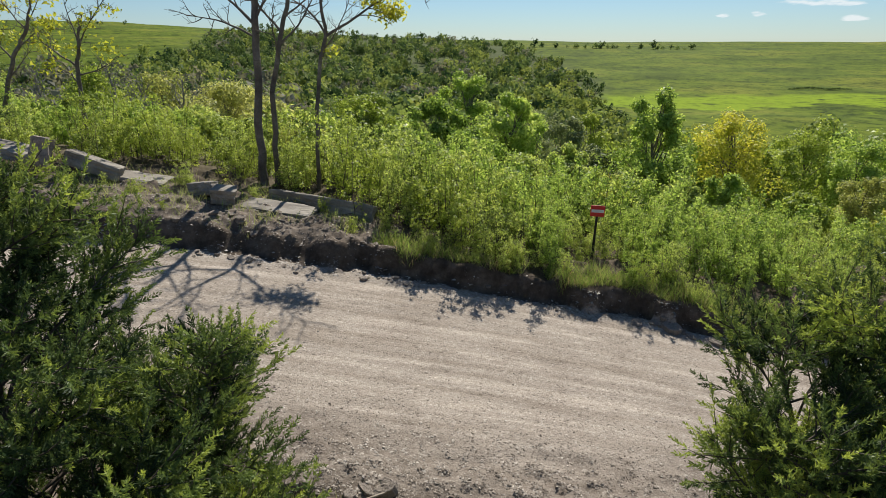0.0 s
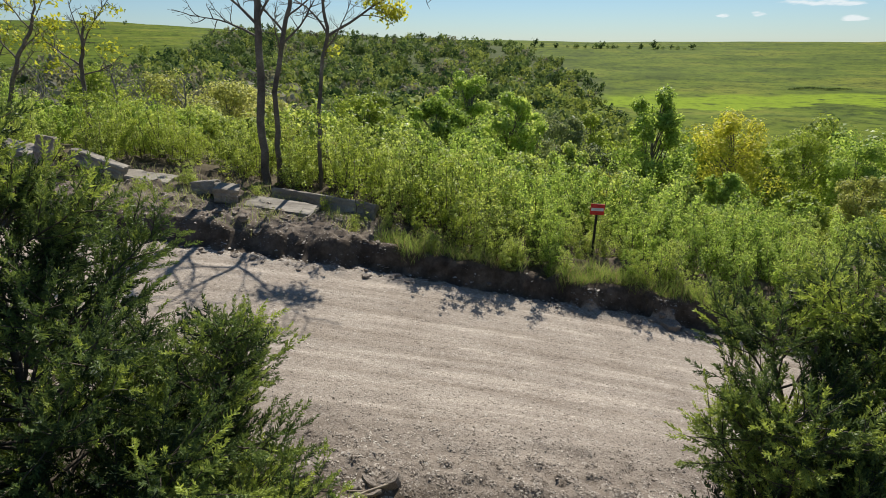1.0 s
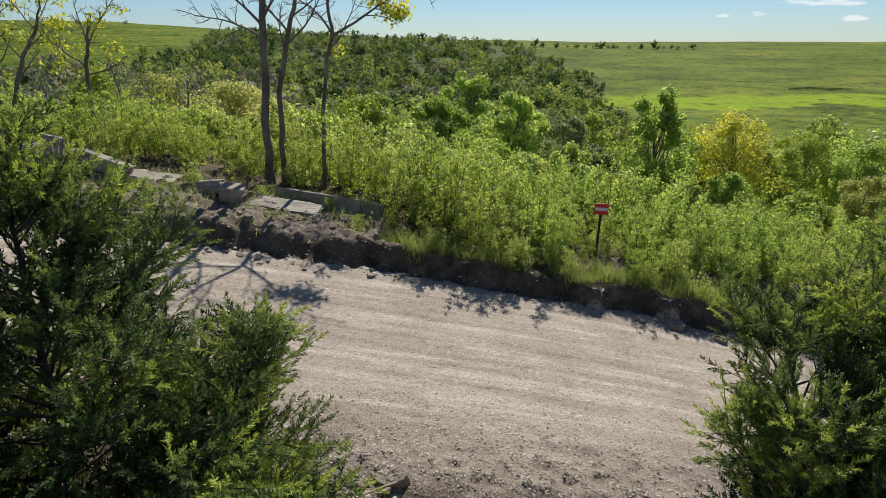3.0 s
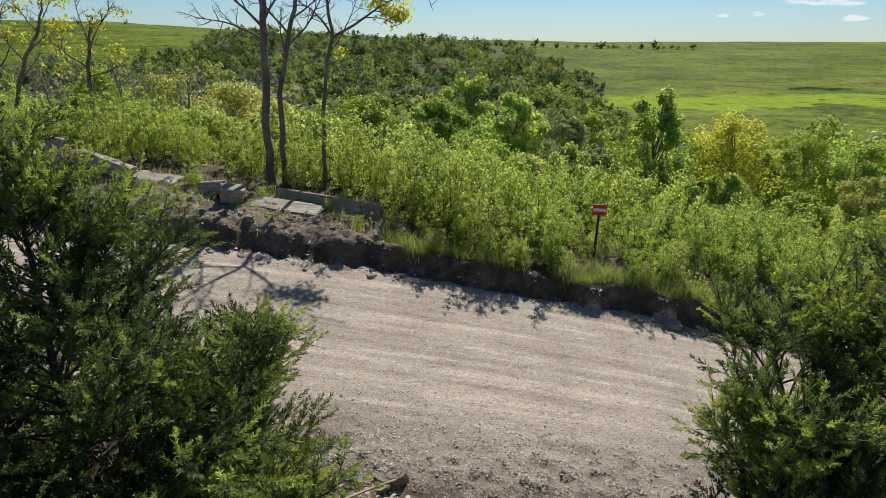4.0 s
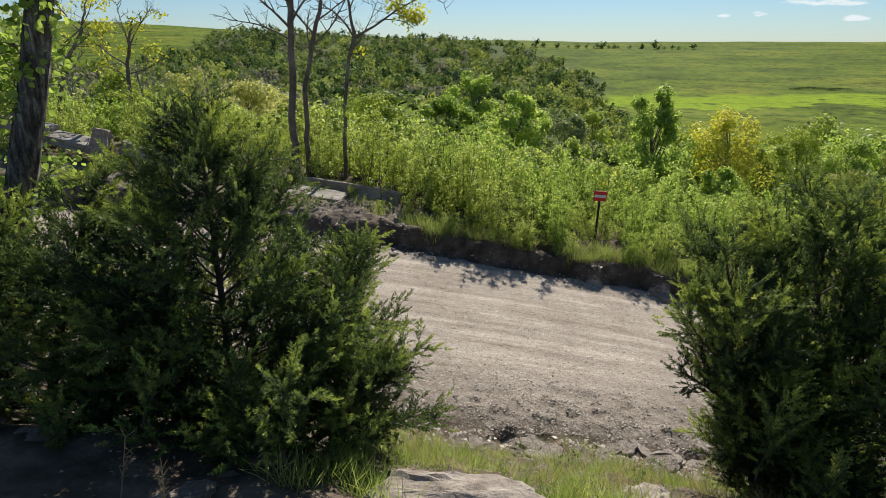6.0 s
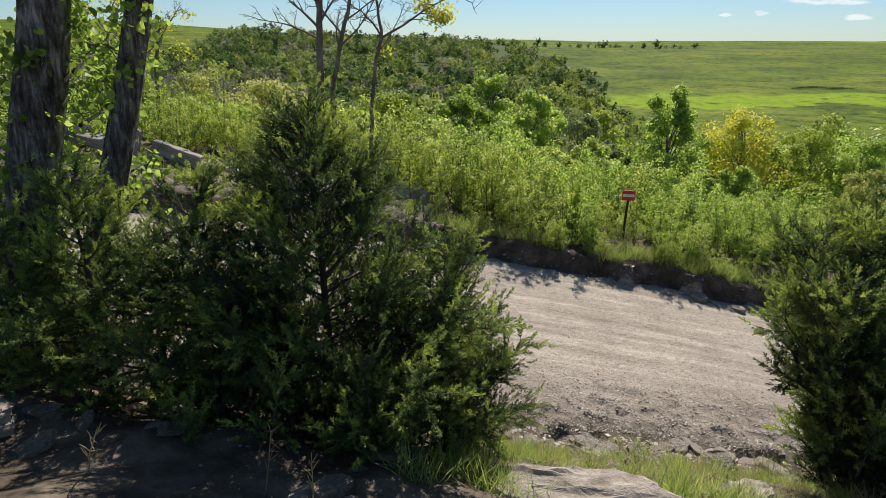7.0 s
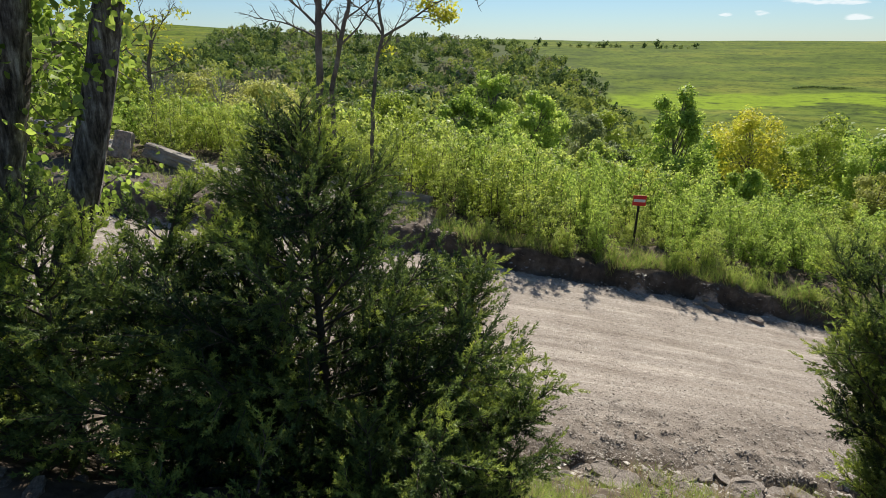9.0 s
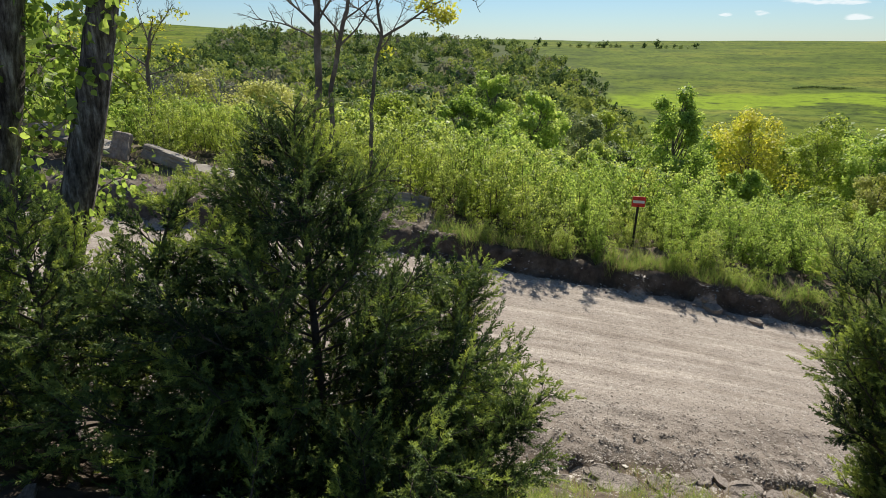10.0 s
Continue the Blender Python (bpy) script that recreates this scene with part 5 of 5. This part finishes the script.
while sum(map(len, woods.values())) < 3300:
    y = 46 * (800 / 46) ** rng.random() ** 0.7
    a = rng.uniform(-0.86, 0.29)
    if a > 0.235 + 0.03 * math.sin(y * 0.11) and y > 45:
        continue
    if y > 420 and a > 0.22 - 0.00042 * (y - 420) + 0.03 * math.sin(y * 0.05):
        continue
    if y > float(np.interp(a, (-0.8, -0.62, -0.5, -0.4, -0.32), (270, 300, 330, 420, 760))) + 60 * rng.random():
        continue
    if float(value_noise(a * y / 26, y / 34, 61)) > 0.78:
        continue
    u = rng.random()
    tone = "dark" if u < 0.62 else "olive" if u < 0.9 else "grey"
    if a > 0.1 and y < 260 and rng.random() < 0.45:
        tone = "olive"
    if a < -0.22 and y < 280 and rng.random() < 0.5:
        tone = "grey"
    zone = 0 if y < 110 else 1 if y < 240 else 2
    woods.setdefault((tone, zone), []).append((a * y, y, rng.uniform(0.7, 1.25) * rng.uniform(4.6, 8.2) * (0.75, 1.1, 1.3)[zone]))
TONES = {"dark": (FARLEAF, "dark green"), "olive": (FAROLIVE, "olive green"), "grey": (FARGREY, "grey leafless")}
for _ in range(60):
    y = rng.uniform(95, 260)
    zone = 1 if y < 240 else 2
    woods[("olive" if rng.random() < 0.6 else "dark", zone)].append((y * rng.uniform(0.16, 0.285), y, rng.uniform(6.5, 10)))
for (tone, zone), spots in sorted(woods.items()):
    wood_patch(("near_woods", "valley_woods", "distant_woods")[zone], TONES[tone][1] + (" woods at the valley's edge", " woods in the valley", " woods on the far slope")[zone], TONES[tone][0], spots, 70 + zone, (370, 200, 105)[zone], (0.08, 0.108, 0.14)[zone])
creek = {BRIGHT: [], OLIVE: [], FAROLIVE: []}
for _ in range(120):
    y = rng.uniform(42, 130)
    x = y * rng.uniform(0.25, 0.92)
    tall = 4.4 - y * rng.uniform(0.12, 0.17) - float(height(x, y))
    if tall > 2.5:
        creek[(BRIGHT, OLIVE, OLIVE, FAROLIVE)[int(rng.integers(0, 4))]].append((x, y, tall / 1.02))
for (mat, spots), tone in zip(creek.items(), ("bright green", "light green", "olive green")):
    wood_patch("creek_trees", "round " + tone + " trees along the creek", mat, spots, 90, 2100, 0.043)
lone = [(x, 780 + 40 * math.sin(x), 3.5 + 2.5 * abs(math.sin(3 * x))) for x in (-560, -520, -455, -430, -418, -405, -395, -380, -30, 25)]
lone += [(30 + 11.5 * k + 5 * math.sin(7 * k), 772, 4.0 + 3.2 * abs(math.sin(4.1 * k))) for k in range(25)]
lone += [(-250 + 9 * k, 800, 9 + 4 * math.sin(5 * k)) for k in range(9)]
lone += [(x, 770, size) for x, size in ((38, 12), (62, 9), (70, 7), (80, 10), (110, 11), (118, 6), (136, 7), (160, 8), (184, 11), (190, 13), (203, 8), (238, 8), (252, 12), (258, 9), (297, 7))]
wood_patch("ridge_trees", "small scattered trees along the skyline", FARLEAF, lone, 95, 110, 0.13, 0.2)
brush = [(x, 371 + 2 * math.sin(x * 0.3) - 0.05 * (x - 200), 0.9 + 0.9 * abs(math.sin(2 * x)) * math.sin((x - 200) / 42 * math.pi)) for x in np.linspace(203, 240, 60)]
wood_patch("ditch_brush", "dark brush along a ditch on the hillside", FARLEAF, brush, 96, 90, 0.16)


# ---- broken concrete on the far bank ----
DEBRIS = "weathered grey broken concrete"
slab("concrete_slab", CONCRETE, (-3.48, 12.58, 1.22), (1.42, 0.62, 0.13), (6, 8, -3), 1, DEBRIS + " slab lying flat on rubble", "slab")
slab("concrete_wall", CONCRETE, (-2.72, 13.12, 1.14), (2.5, 0.16, 0.42), (-14, 5.5, -15), 2, DEBRIS + " wall length leaning back", "slab", ragged=0.05)
slab("concrete_block", CONCRETE, (-4.62, 12.5, 1.55), (0.46, 0.40, 0.34), (6, 10, 18), 3, DEBRIS + " block on the bank", "block", ragged=0.05)
slab("concrete_block", CONCRETE, (-5.12, 12.75, 1.62), (0.55, 0.34, 0.30), (-8, -6, -12), 4, DEBRIS + " block beside another", "block", ragged=0.05)
slab("concrete_slab", CONCRETE, (-6.92, 13.25, 1.66), (1.7, 0.6, 0.34), (4, 8.5, -2), 5, DEBRIS + " slab tilted on earth", "slab")
slab("concrete_block", PALE_STONE, (-8.4, 12.7, 2.42), (0.34, 0.26, 0.62), (-8, 14, 12), 6, "pale broken concrete block standing on end", "block", ragged=0.05)
slab("concrete_slab", CONCRETE, (-9.2, 12.9, 2.42), (1.5, 0.5, 0.22), (5, 12, -6), 7, DEBRIS + " slab tilted on the bank", "slab")
slab("concrete_slab", CONCRETE, (-7.5, 13.0, 2.08), (1.1, 0.38, 0.32), (-6, 22, 4), 8, DEBRIS + " slab half buried", "slab")
slab("concrete_slab", CONCRETE, (-10.3, 13.1, 2.75), (1.3, 0.4, 0.3), (-6, 9, -8), 9, DEBRIS + " slab half buried", "slab")

# ---- stones of the near bank ----
stone("limestone_slab", PALE_STONE, (-0.36, 1.10, 2.325), (0.95, 0.38, 0.18), (-1, 1.5, -4), 11, "pale layered limestone slab in the grass", "rock", sides=44, ragged=0.10)
stone("limestone_slab", STONE, (-1.62, 0.90, 2.47), (0.5, 0.34, 0.12), (-9, 9, 22), 12, "grey limestone slab under the juniper", "rock")
stone("limestone_slab", PALE_STONE, (0.83, 1.58, 1.93), (0.34, 0.26, 0.12), (-8, 4, 20), 13, "pale limestone chunk in the grass", "rock")
rocks = []
for k in range(6):
    bm = stone_bm(1.9, 1.4 + 0.1 * k, 0.5 + 0.12 * k, 40 + k, sides=13, layers=2, ragged=0.2)
    me = bpy.data.meshes.new("rock")
    bm.to_mesh(me)
    bm.free()
    me.materials.append(STONE)
    rocks.append(me)
pale_rocks = []
for me in rocks:
    me = me.copy()
    me.materials[0] = PALE_STONE
    pale_rocks.append(me)
rng = np.random.default_rng(101)


def put_rock(x, y, size, label, shapes=rocks):
    ob = new("rock", shapes[int(rng.integers(0, 6))])
    ob.matrix_basis = pose(*on_ground(x, y, size * 0.06), rng.normal(0, 9), rng.normal(0, 9), rng.uniform(0, 360)) @ Matrix.Diagonal((size * 0.75, size * 0.75 * rng.uniform(0.6, 1), size * rng.uniform(0.4, 0.75), 1))
    return tagged(ob, label, "rock", "loose rocks")


for x, y, s in ((0.04, 4.3, 0.2), (0.45, 4.55, 0.14), (0.75, 4.45, 0.24), (0.55, 4.85, 0.12), (0.95, 4.75, 0.11), (1.3, 4.5, 0.1), (1.75, 4.55, 0.13), (2.2, 4.6, 0.26), (2.6, 4.5, 0.16), (-0.75, 5.0, 0.13), (-0.6, 5.1, 0.08), (-0.95, 5.05, 0.09), (2.8, 4.1, 0.18), (3.2, 4.3, 0.14), (1.1, 3.9, 0.16), (0.3, 3.7, 0.13), (1.9, 3.7, 0.12), (-0.3, 4.75, 0.1), (0.15, 4.9, 0.09), (1.55, 4.85, 0.1)):
    put_rock(x, y, s * 1.2, "pale limestone rock at the road's crumbling edge", pale_rocks)
for x, y, s in ((-0.8, 5.14, 0.13), (-0.62, 5.16, 0.17), (0.4, 4.9, 0.15), (0.5, 4.75, 0.12), (0.68, 4.8, 0.2), (0.6, 4.66, 0.24), (0.86, 4.6, 0.2), (1.9, 4.95, 0.17), (2.15, 4.95, 0.24), (2.4, 4.9, 0.2), (2.3, 4.75, 0.28), (0.04, 4.6, 0.3), (3.04, 4.8, 0.26), (2.75, 4.85, 0.16), (1.3, 4.75, 0.14), (1.5, 4.6, 0.12)):
    put_rock(x, y, s * 1.25, "flat pale limestone plate under the road's edge", pale_rocks)
put_rock(1.72, 4.9, 0.16, "dark rounded stone at the road's edge")
for _ in range(34):
    put_rock(rng.uniform(-0.9, 4.2), rng.uniform(3.2, 4.9), rng.uniform(0.05, 0.16), "brown limestone piece on the near bank")
for _ in range(12):
    put_rock(rng.uniform(-3.4, -1.3), rng.uniform(0.7, 1.6), rng.uniform(0.06, 0.16), "grey limestone piece under the juniper")
stone("limestone_slab", STONE, (-3.5, 0.95, 2.83), (0.55, 0.34, 0.2), (-8, 10, 60), 14, "pale limestone slab beside the juniper", "rock")
for _ in range(46):
    x = rng.uniform(-7.5, 5.5)
    put_rock(x, float(far_edge(x)) + rng.normal(-0.1, 0.13), rng.uniform(0.04, 0.11), "grey stone along the foot of the far bank")
for x, size in ((-1.9, 0.15), (-1.7, 0.09), (-1.45, 0.18), (-1.2, 0.1), (-0.9, 0.13), (-0.7, 0.09), (-0.4, 0.11), (3.6, 0.2), (3.9, 0.12), (4.2, 0.26), (4.5, 0.15), (4.9, 0.22), (-4.6, 0.14), (-3.9, 0.12)):
    put_rock(x, float(far_edge(x)) - 0.14 + rng.normal(0, 0.06), size, "pale stone at the far edge of the gravel", pale_rocks)
for _ in range(40):
    x = rng.uniform(-6.5, -0.8)
    put_rock(x, rng.uniform(11.2, 12.4), rng.uniform(0.05, 0.17), "rubble stone on the earth bank")

# ---- gravel ----
pebbles = []
OCTA = np.array([(1, 0, 0), (0, 1, 0), (-1, 0, 0), (0, -1, 0), (0, 0, 1), (0, 0, -1)], float)
OCTA_F = np.array([(0, 1, 4), (1, 2, 4), (2, 3, 4), (3, 0, 4)])
for k in range(8):
    r2 = np.random.default_rng(200 + k)
    v = OCTA * r2.uniform(0.7, 1.15, (6, 1)) + r2.normal(0, 0.18, (6, 3))
    pebbles.append((v * (1, 0.85, 0.45), OCTA_F))


def gravel_bed(name, label, count, area, sizes, seed, mat=PEBBLE):
    rng = np.random.default_rng(seed)
    x, y = area(rng, count)
    z = height(x, y)
    s = sizes[0] * (sizes[1] / sizes[0]) ** (rng.random(count) ** 1.8)
    kind = rng.integers(0, len(pebbles), count)
    vs, fs, off = [], [], 0
    for k, (tv, tf) in enumerate(pebbles):
        m = kind == k
        v, f = scatter(tv, tf, np.stack([x, y, z - 0.16 * s], 1)[m], frames_facing(rng.normal(0, 0.22, (m.sum(), 3)) + (0, 0, 1), rng), s[m])
        vs.append(v)
        fs.append(f + off)
        off += len(v)
    ob = new(name, mesh_from(name, np.concatenate(vs), np.concatenate(fs), mat))
    return tagged(ob, label, "gravel", kind="stuff")


def on_road(rng, n):
    return rng.uniform(-5, 6, n), 5.2 + 5.4 * rng.random(n) ** 1.3


def on_heap(rng, n):
    x = rng.uniform(-2.2, 4.5, n)
    return x, near_edge(x) - 0.08 + np.abs(rng.normal(0, 0.75, n))


def on_berm(rng, n):
    x = rng.uniform(-8, 6.5, n)
    return x, far_edge(x) - 0.06 + rng.normal(0, 0.1, n)


gravel_bed("gravel", "loose pale gravel on the road", 30000, on_road, (0.005, 0.024), 301)
gravel_bed("gravel", "dirt clods and stones heaped along the road's edge", 30000, on_heap, (0.006, 0.03), 302, CLOD)
gravel_bed("gravel", "small stones along the foot of the far bank", 4000, on_berm, (0.01, 0.05), 303)

def on_rubble(rng, n):
    return rng.uniform(-8, -0.9, n), rng.uniform(11.0, 12.8, n)


gravel_bed("gravel", "grey rubble on the earth bank", 8000, on_rubble, (0.007, 0.04), 304, CLOD)

def on_slope(rng, n):
    return rng.uniform(-2.4, 4.8, n), rng.uniform(1.0, 5.0, n)


gravel_bed("gravel", "stones and crumbs of earth on the near bank", 7000, on_slope, (0.005, 0.024), 305, CLOD)

def on_ledge(rng, n):
    x = rng.uniform(-1.2, 4.6, n)
    return x, near_edge(x) - 0.12 - np.abs(rng.normal(0, 0.32, n))


gravel_bed("gravel", "pale broken limestone below the road's edge", 1500, on_ledge, (0.016, 0.06), 306)

# ---- grass ----
BLADE_V = np.array([(-0.012, 0, 0), (0.012, 0, 0), (0.011, 0.45, 0.05), (-0.011, 0.45, 0.05), (0.002, 1.0, 0.28), (-0.002, 1.0, 0.28)])
BLADE_F = np.array([(0, 1, 2, 3), (3, 2, 4, 5)])


def grass_bed(label, count, area, sizes, mat, seed, wide=1.0, splay=0.35):
    rng = np.random.default_rng(seed)
    x, y = area(rng, count)
    n = len(x)
    dirs = np.stack([rng.normal(0, splay, n), rng.normal(0, splay, n), np.ones(n)], 1)
    v, f = scatter(BLADE_V * (wide, 1, 1), BLADE_F, np.stack([x, y, height(x, y) - 0.01], 1), frames_from(dirs, rng), rng.uniform(*sizes, n))
    ob = new("grass", mesh_from("grass", v, f, mat))
    return tagged(ob, label, "grass", kind="stuff")


def near_slope(rng, n):
    cx, cy = rng.uniform(-2.0, 4.5, n // 26), rng.uniform(1.0, 4.95, n // 26)
    ok = value_noise(cx * 1.3, cy * 1.3, 31) + 0.4 * (3.9 - cy) > 0.05
    ok &= ~((cx > -0.85) & (cx < 0.15) & (cy < 1.4))
    ok &= ~((cx < -0.85) & (cy < 3.0))
    cx, cy = cx[ok], cy[ok]
    k = rng.integers(0, len(cx), n)
    return cx[k] + rng.normal(0, 0.05, n), cy[k] + rng.normal(0, 0.05, n)


def slab_tuft(rng, n):
    cx, cy = np.array((-1.05, -0.95, -1.2, -0.85, 0.35, 0.6, -0.75, 0.25)), np.array((1.3, 1.45, 1.15, 1.25, 1.5, 1.35, 1.1, 1.25))
    k = rng.integers(0, 8, n)
    return cx[k] + rng.normal(0, 0.07, n), cy[k] + rng.normal(0, 0.06, n)


def bank_top(rng, n):
    x = rng.uniform(-1.4, 9.0, n * 3)
    y = far_edge(x) + 0.24 + 0.12 * value_noise(x * 2.7, 0 * x + 2.2, 48) + np.abs(rng.normal(0, 0.45, n * 3))
    ok = value_noise(x * 1.6, y * 1.6, 45) > -0.45
    return x[ok][:n], y[ok][:n]


def rubble_top(rng, n):
    cx, cy = rng.uniform(-9.5, -1.2, 80), rng.uniform(11.3, 14.0, 80)
    k = rng.integers(0, 80, n)
    return cx[k] + rng.normal(0, 0.14, n), cy[k] + rng.normal(0, 0.14, n)


grass_bed("fresh green grass on the near bank", 18000, near_slope, (0.04, 0.18), GRASS, 401, 1.1, 0.5)
grass_bed("dry straw among the grass of the near bank", 4200, near_slope, (0.07, 0.24), DRY, 402, 0.7, 0.6)
grass_bed("long green grass tufts beside the slab", 1100, slab_tuft, (0.10, 0.24), GRASS, 403, 1.0, 0.5)
grass_bed("tall green grass along the top of the far bank", 9500, bank_top, (0.08, 0.34), GRASS, 404, 1.0, 0.5)
grass_bed("dry grass along the top of the far bank", 1800, bank_top, (0.10, 0.32), DRY, 405, 1.2, 0.5)
grass_bed("grass tufts among the rubble", 3200, rubble_top, (0.08, 0.26), GRASS, 406, 1.2, 0.5)


# ---- fallen branch ----
def fallen_branch(points, r, label):
    rng = np.random.default_rng(len(points))
    segs = []
    for a, c in zip(points, points[1:]):
        segs.append((np.array(a), np.array(c), r, r * 0.8))
    for q in points[1:]:
        _, ls, _ = polyline(rng, q, rng.normal(0, 1, 3) + (0, 0, 0.6), 0.35, r * 0.5, r * 0.2, 4, 0.2, 0.0)
        segs += ls
    return tagged(new("fallen_branch", mesh_from("fallen_branch", *tubes(segs, 6), DEADWOOD, True)), label, "branch")


fallen_branch([(x, y, float(height(x, y)) + up) for x, y, up in ((-1.5, 3.9, 0.04), (-1.3, 4.25, 0.1), (-1.05, 4.6, 0.12), (-0.8, 4.9, 0.09), (-0.5, 5.12, 0.05))], 0.014, "bleached dead branch lying on the bank")


def dry_weed(x, y, tall, seed):
    rng = np.random.default_rng(seed)
    lp, segs, _ = polyline(rng, (0, 0, -0.02), (0.25, 0.1, 1), tall, 0.005, 0.002, 7, 0.08, 0.0)
    for q in lp[3:]:
        for _ in range(3):
            _, ls, _ = polyline(rng, q, rng.normal(0, 0.5, 3) + (0.2, 0, 0.9), 0.06, 0.003, 0.001, 2, 0.1, 0.0)
            segs += ls
    ob = new("dry_weed", mesh_from("dry_weed", *tubes(segs, 5), DRY))
    ob.location = on_ground(x, y)
    return tagged(ob, "straw-coloured dry weed stalk on the bank", "weed")


dry_weed(-1.95, 0.85, 0.34, 1)
dry_weed(-1.7, 0.75, 0.26, 2)
dry_weed(-2.75, 0.8, 0.3, 3)


# ---- fresh weeds in the grass ----
weed_wood, weed_leaves = shrub_arrays(91, 1.3, 0.8, 6, 260, 0.11)
weed_meshes = (mesh_from("stems", *weed_wood, TWIG), mesh_from("leaves", *weed_leaves, GRASS))
rng = np.random.default_rng(92)
for x, y, size in ((-0.75, 1.75, 0.2), (0.2, 1.5, 0.16), (0.05, 2.3, 0.18), (-0.6, 3.0, 0.22), (0.55, 2.7, 0.14), (1.0, 2.1, 0.17), (1.35, 3.1, 0.2), (0.9, 3.6, 0.22), (-0.2, 3.7, 0.16), (1.9, 4.0, 0.24), (-0.95, 3.9, 0.26), (1.5, 1.7, 0.15), (0.35, 1.2, 0.12), (2.4, 3.8, 0.2)):
    root = new("weed")
    root.matrix_basis = pose(*on_ground(x, y), 0, 0, rng.uniform(0, 360)) @ Matrix.Scale(size * 0.8, 4)
    tagged(part("stems", weed_meshes[0], root), kind="stuff")
    tagged(part("leaves", weed_meshes[1], root), kind="stuff")
    tagged(root, "small fresh green leafy weed in the bank's grass", "weed", "green weeds")


# ---- sign ----
def sign_post(x, y):
    root = new("marker_sign")
    root.matrix_basis = pose(*on_ground(x, y), 0, 2.0, -6)
    foot = float(height(x, y))
    top = 1.29 - foot
    bm = bmesh.new()
    bmesh.ops.create_cube(bm, size=1, matrix=Matrix.Translation((0, 0, (top - 0.4) / 2)) @ Matrix.Diagonal((0.05, 0.03, top + 0.4, 1)))
    bmesh.ops.bevel(bm, geom=bm.edges[:], offset=0.006, segments=1, affect="EDGES")
    part_bm("post", bm, POST, root)
    bm = bmesh.new()
    bmesh.ops.create_cube(bm, size=1, matrix=Matrix.Translation((0, -0.024, top - 0.12)) @ Matrix.Diagonal((0.30, 0.012, 0.24, 1)))
    plate = part_bm("plate", bm, SIGN_RED, root)
    bm = bmesh.new()
    bmesh.ops.create_cube(bm, size=1, matrix=Matrix.Translation((0.0, -0.033, top - 0.12)) @ Matrix.Diagonal((0.26, 0.006, 0.065, 1)))
    part_bm("stripe", bm, SIGN_WHITE, plate)
    for dz in (-0.09, 0.09):
        bm = bmesh.new()
        bmesh.ops.create_uvsphere(bm, u_segments=8, v_segments=5, radius=0.009, matrix=Matrix.Translation((0, -0.032, top - 0.12 + dz)))
        part_bm("bolt", bm, POST, plate)
    return tagged(root, "small red sign with a white stripe on a dark post", "sign")


sign_post(3.27, 12.62)
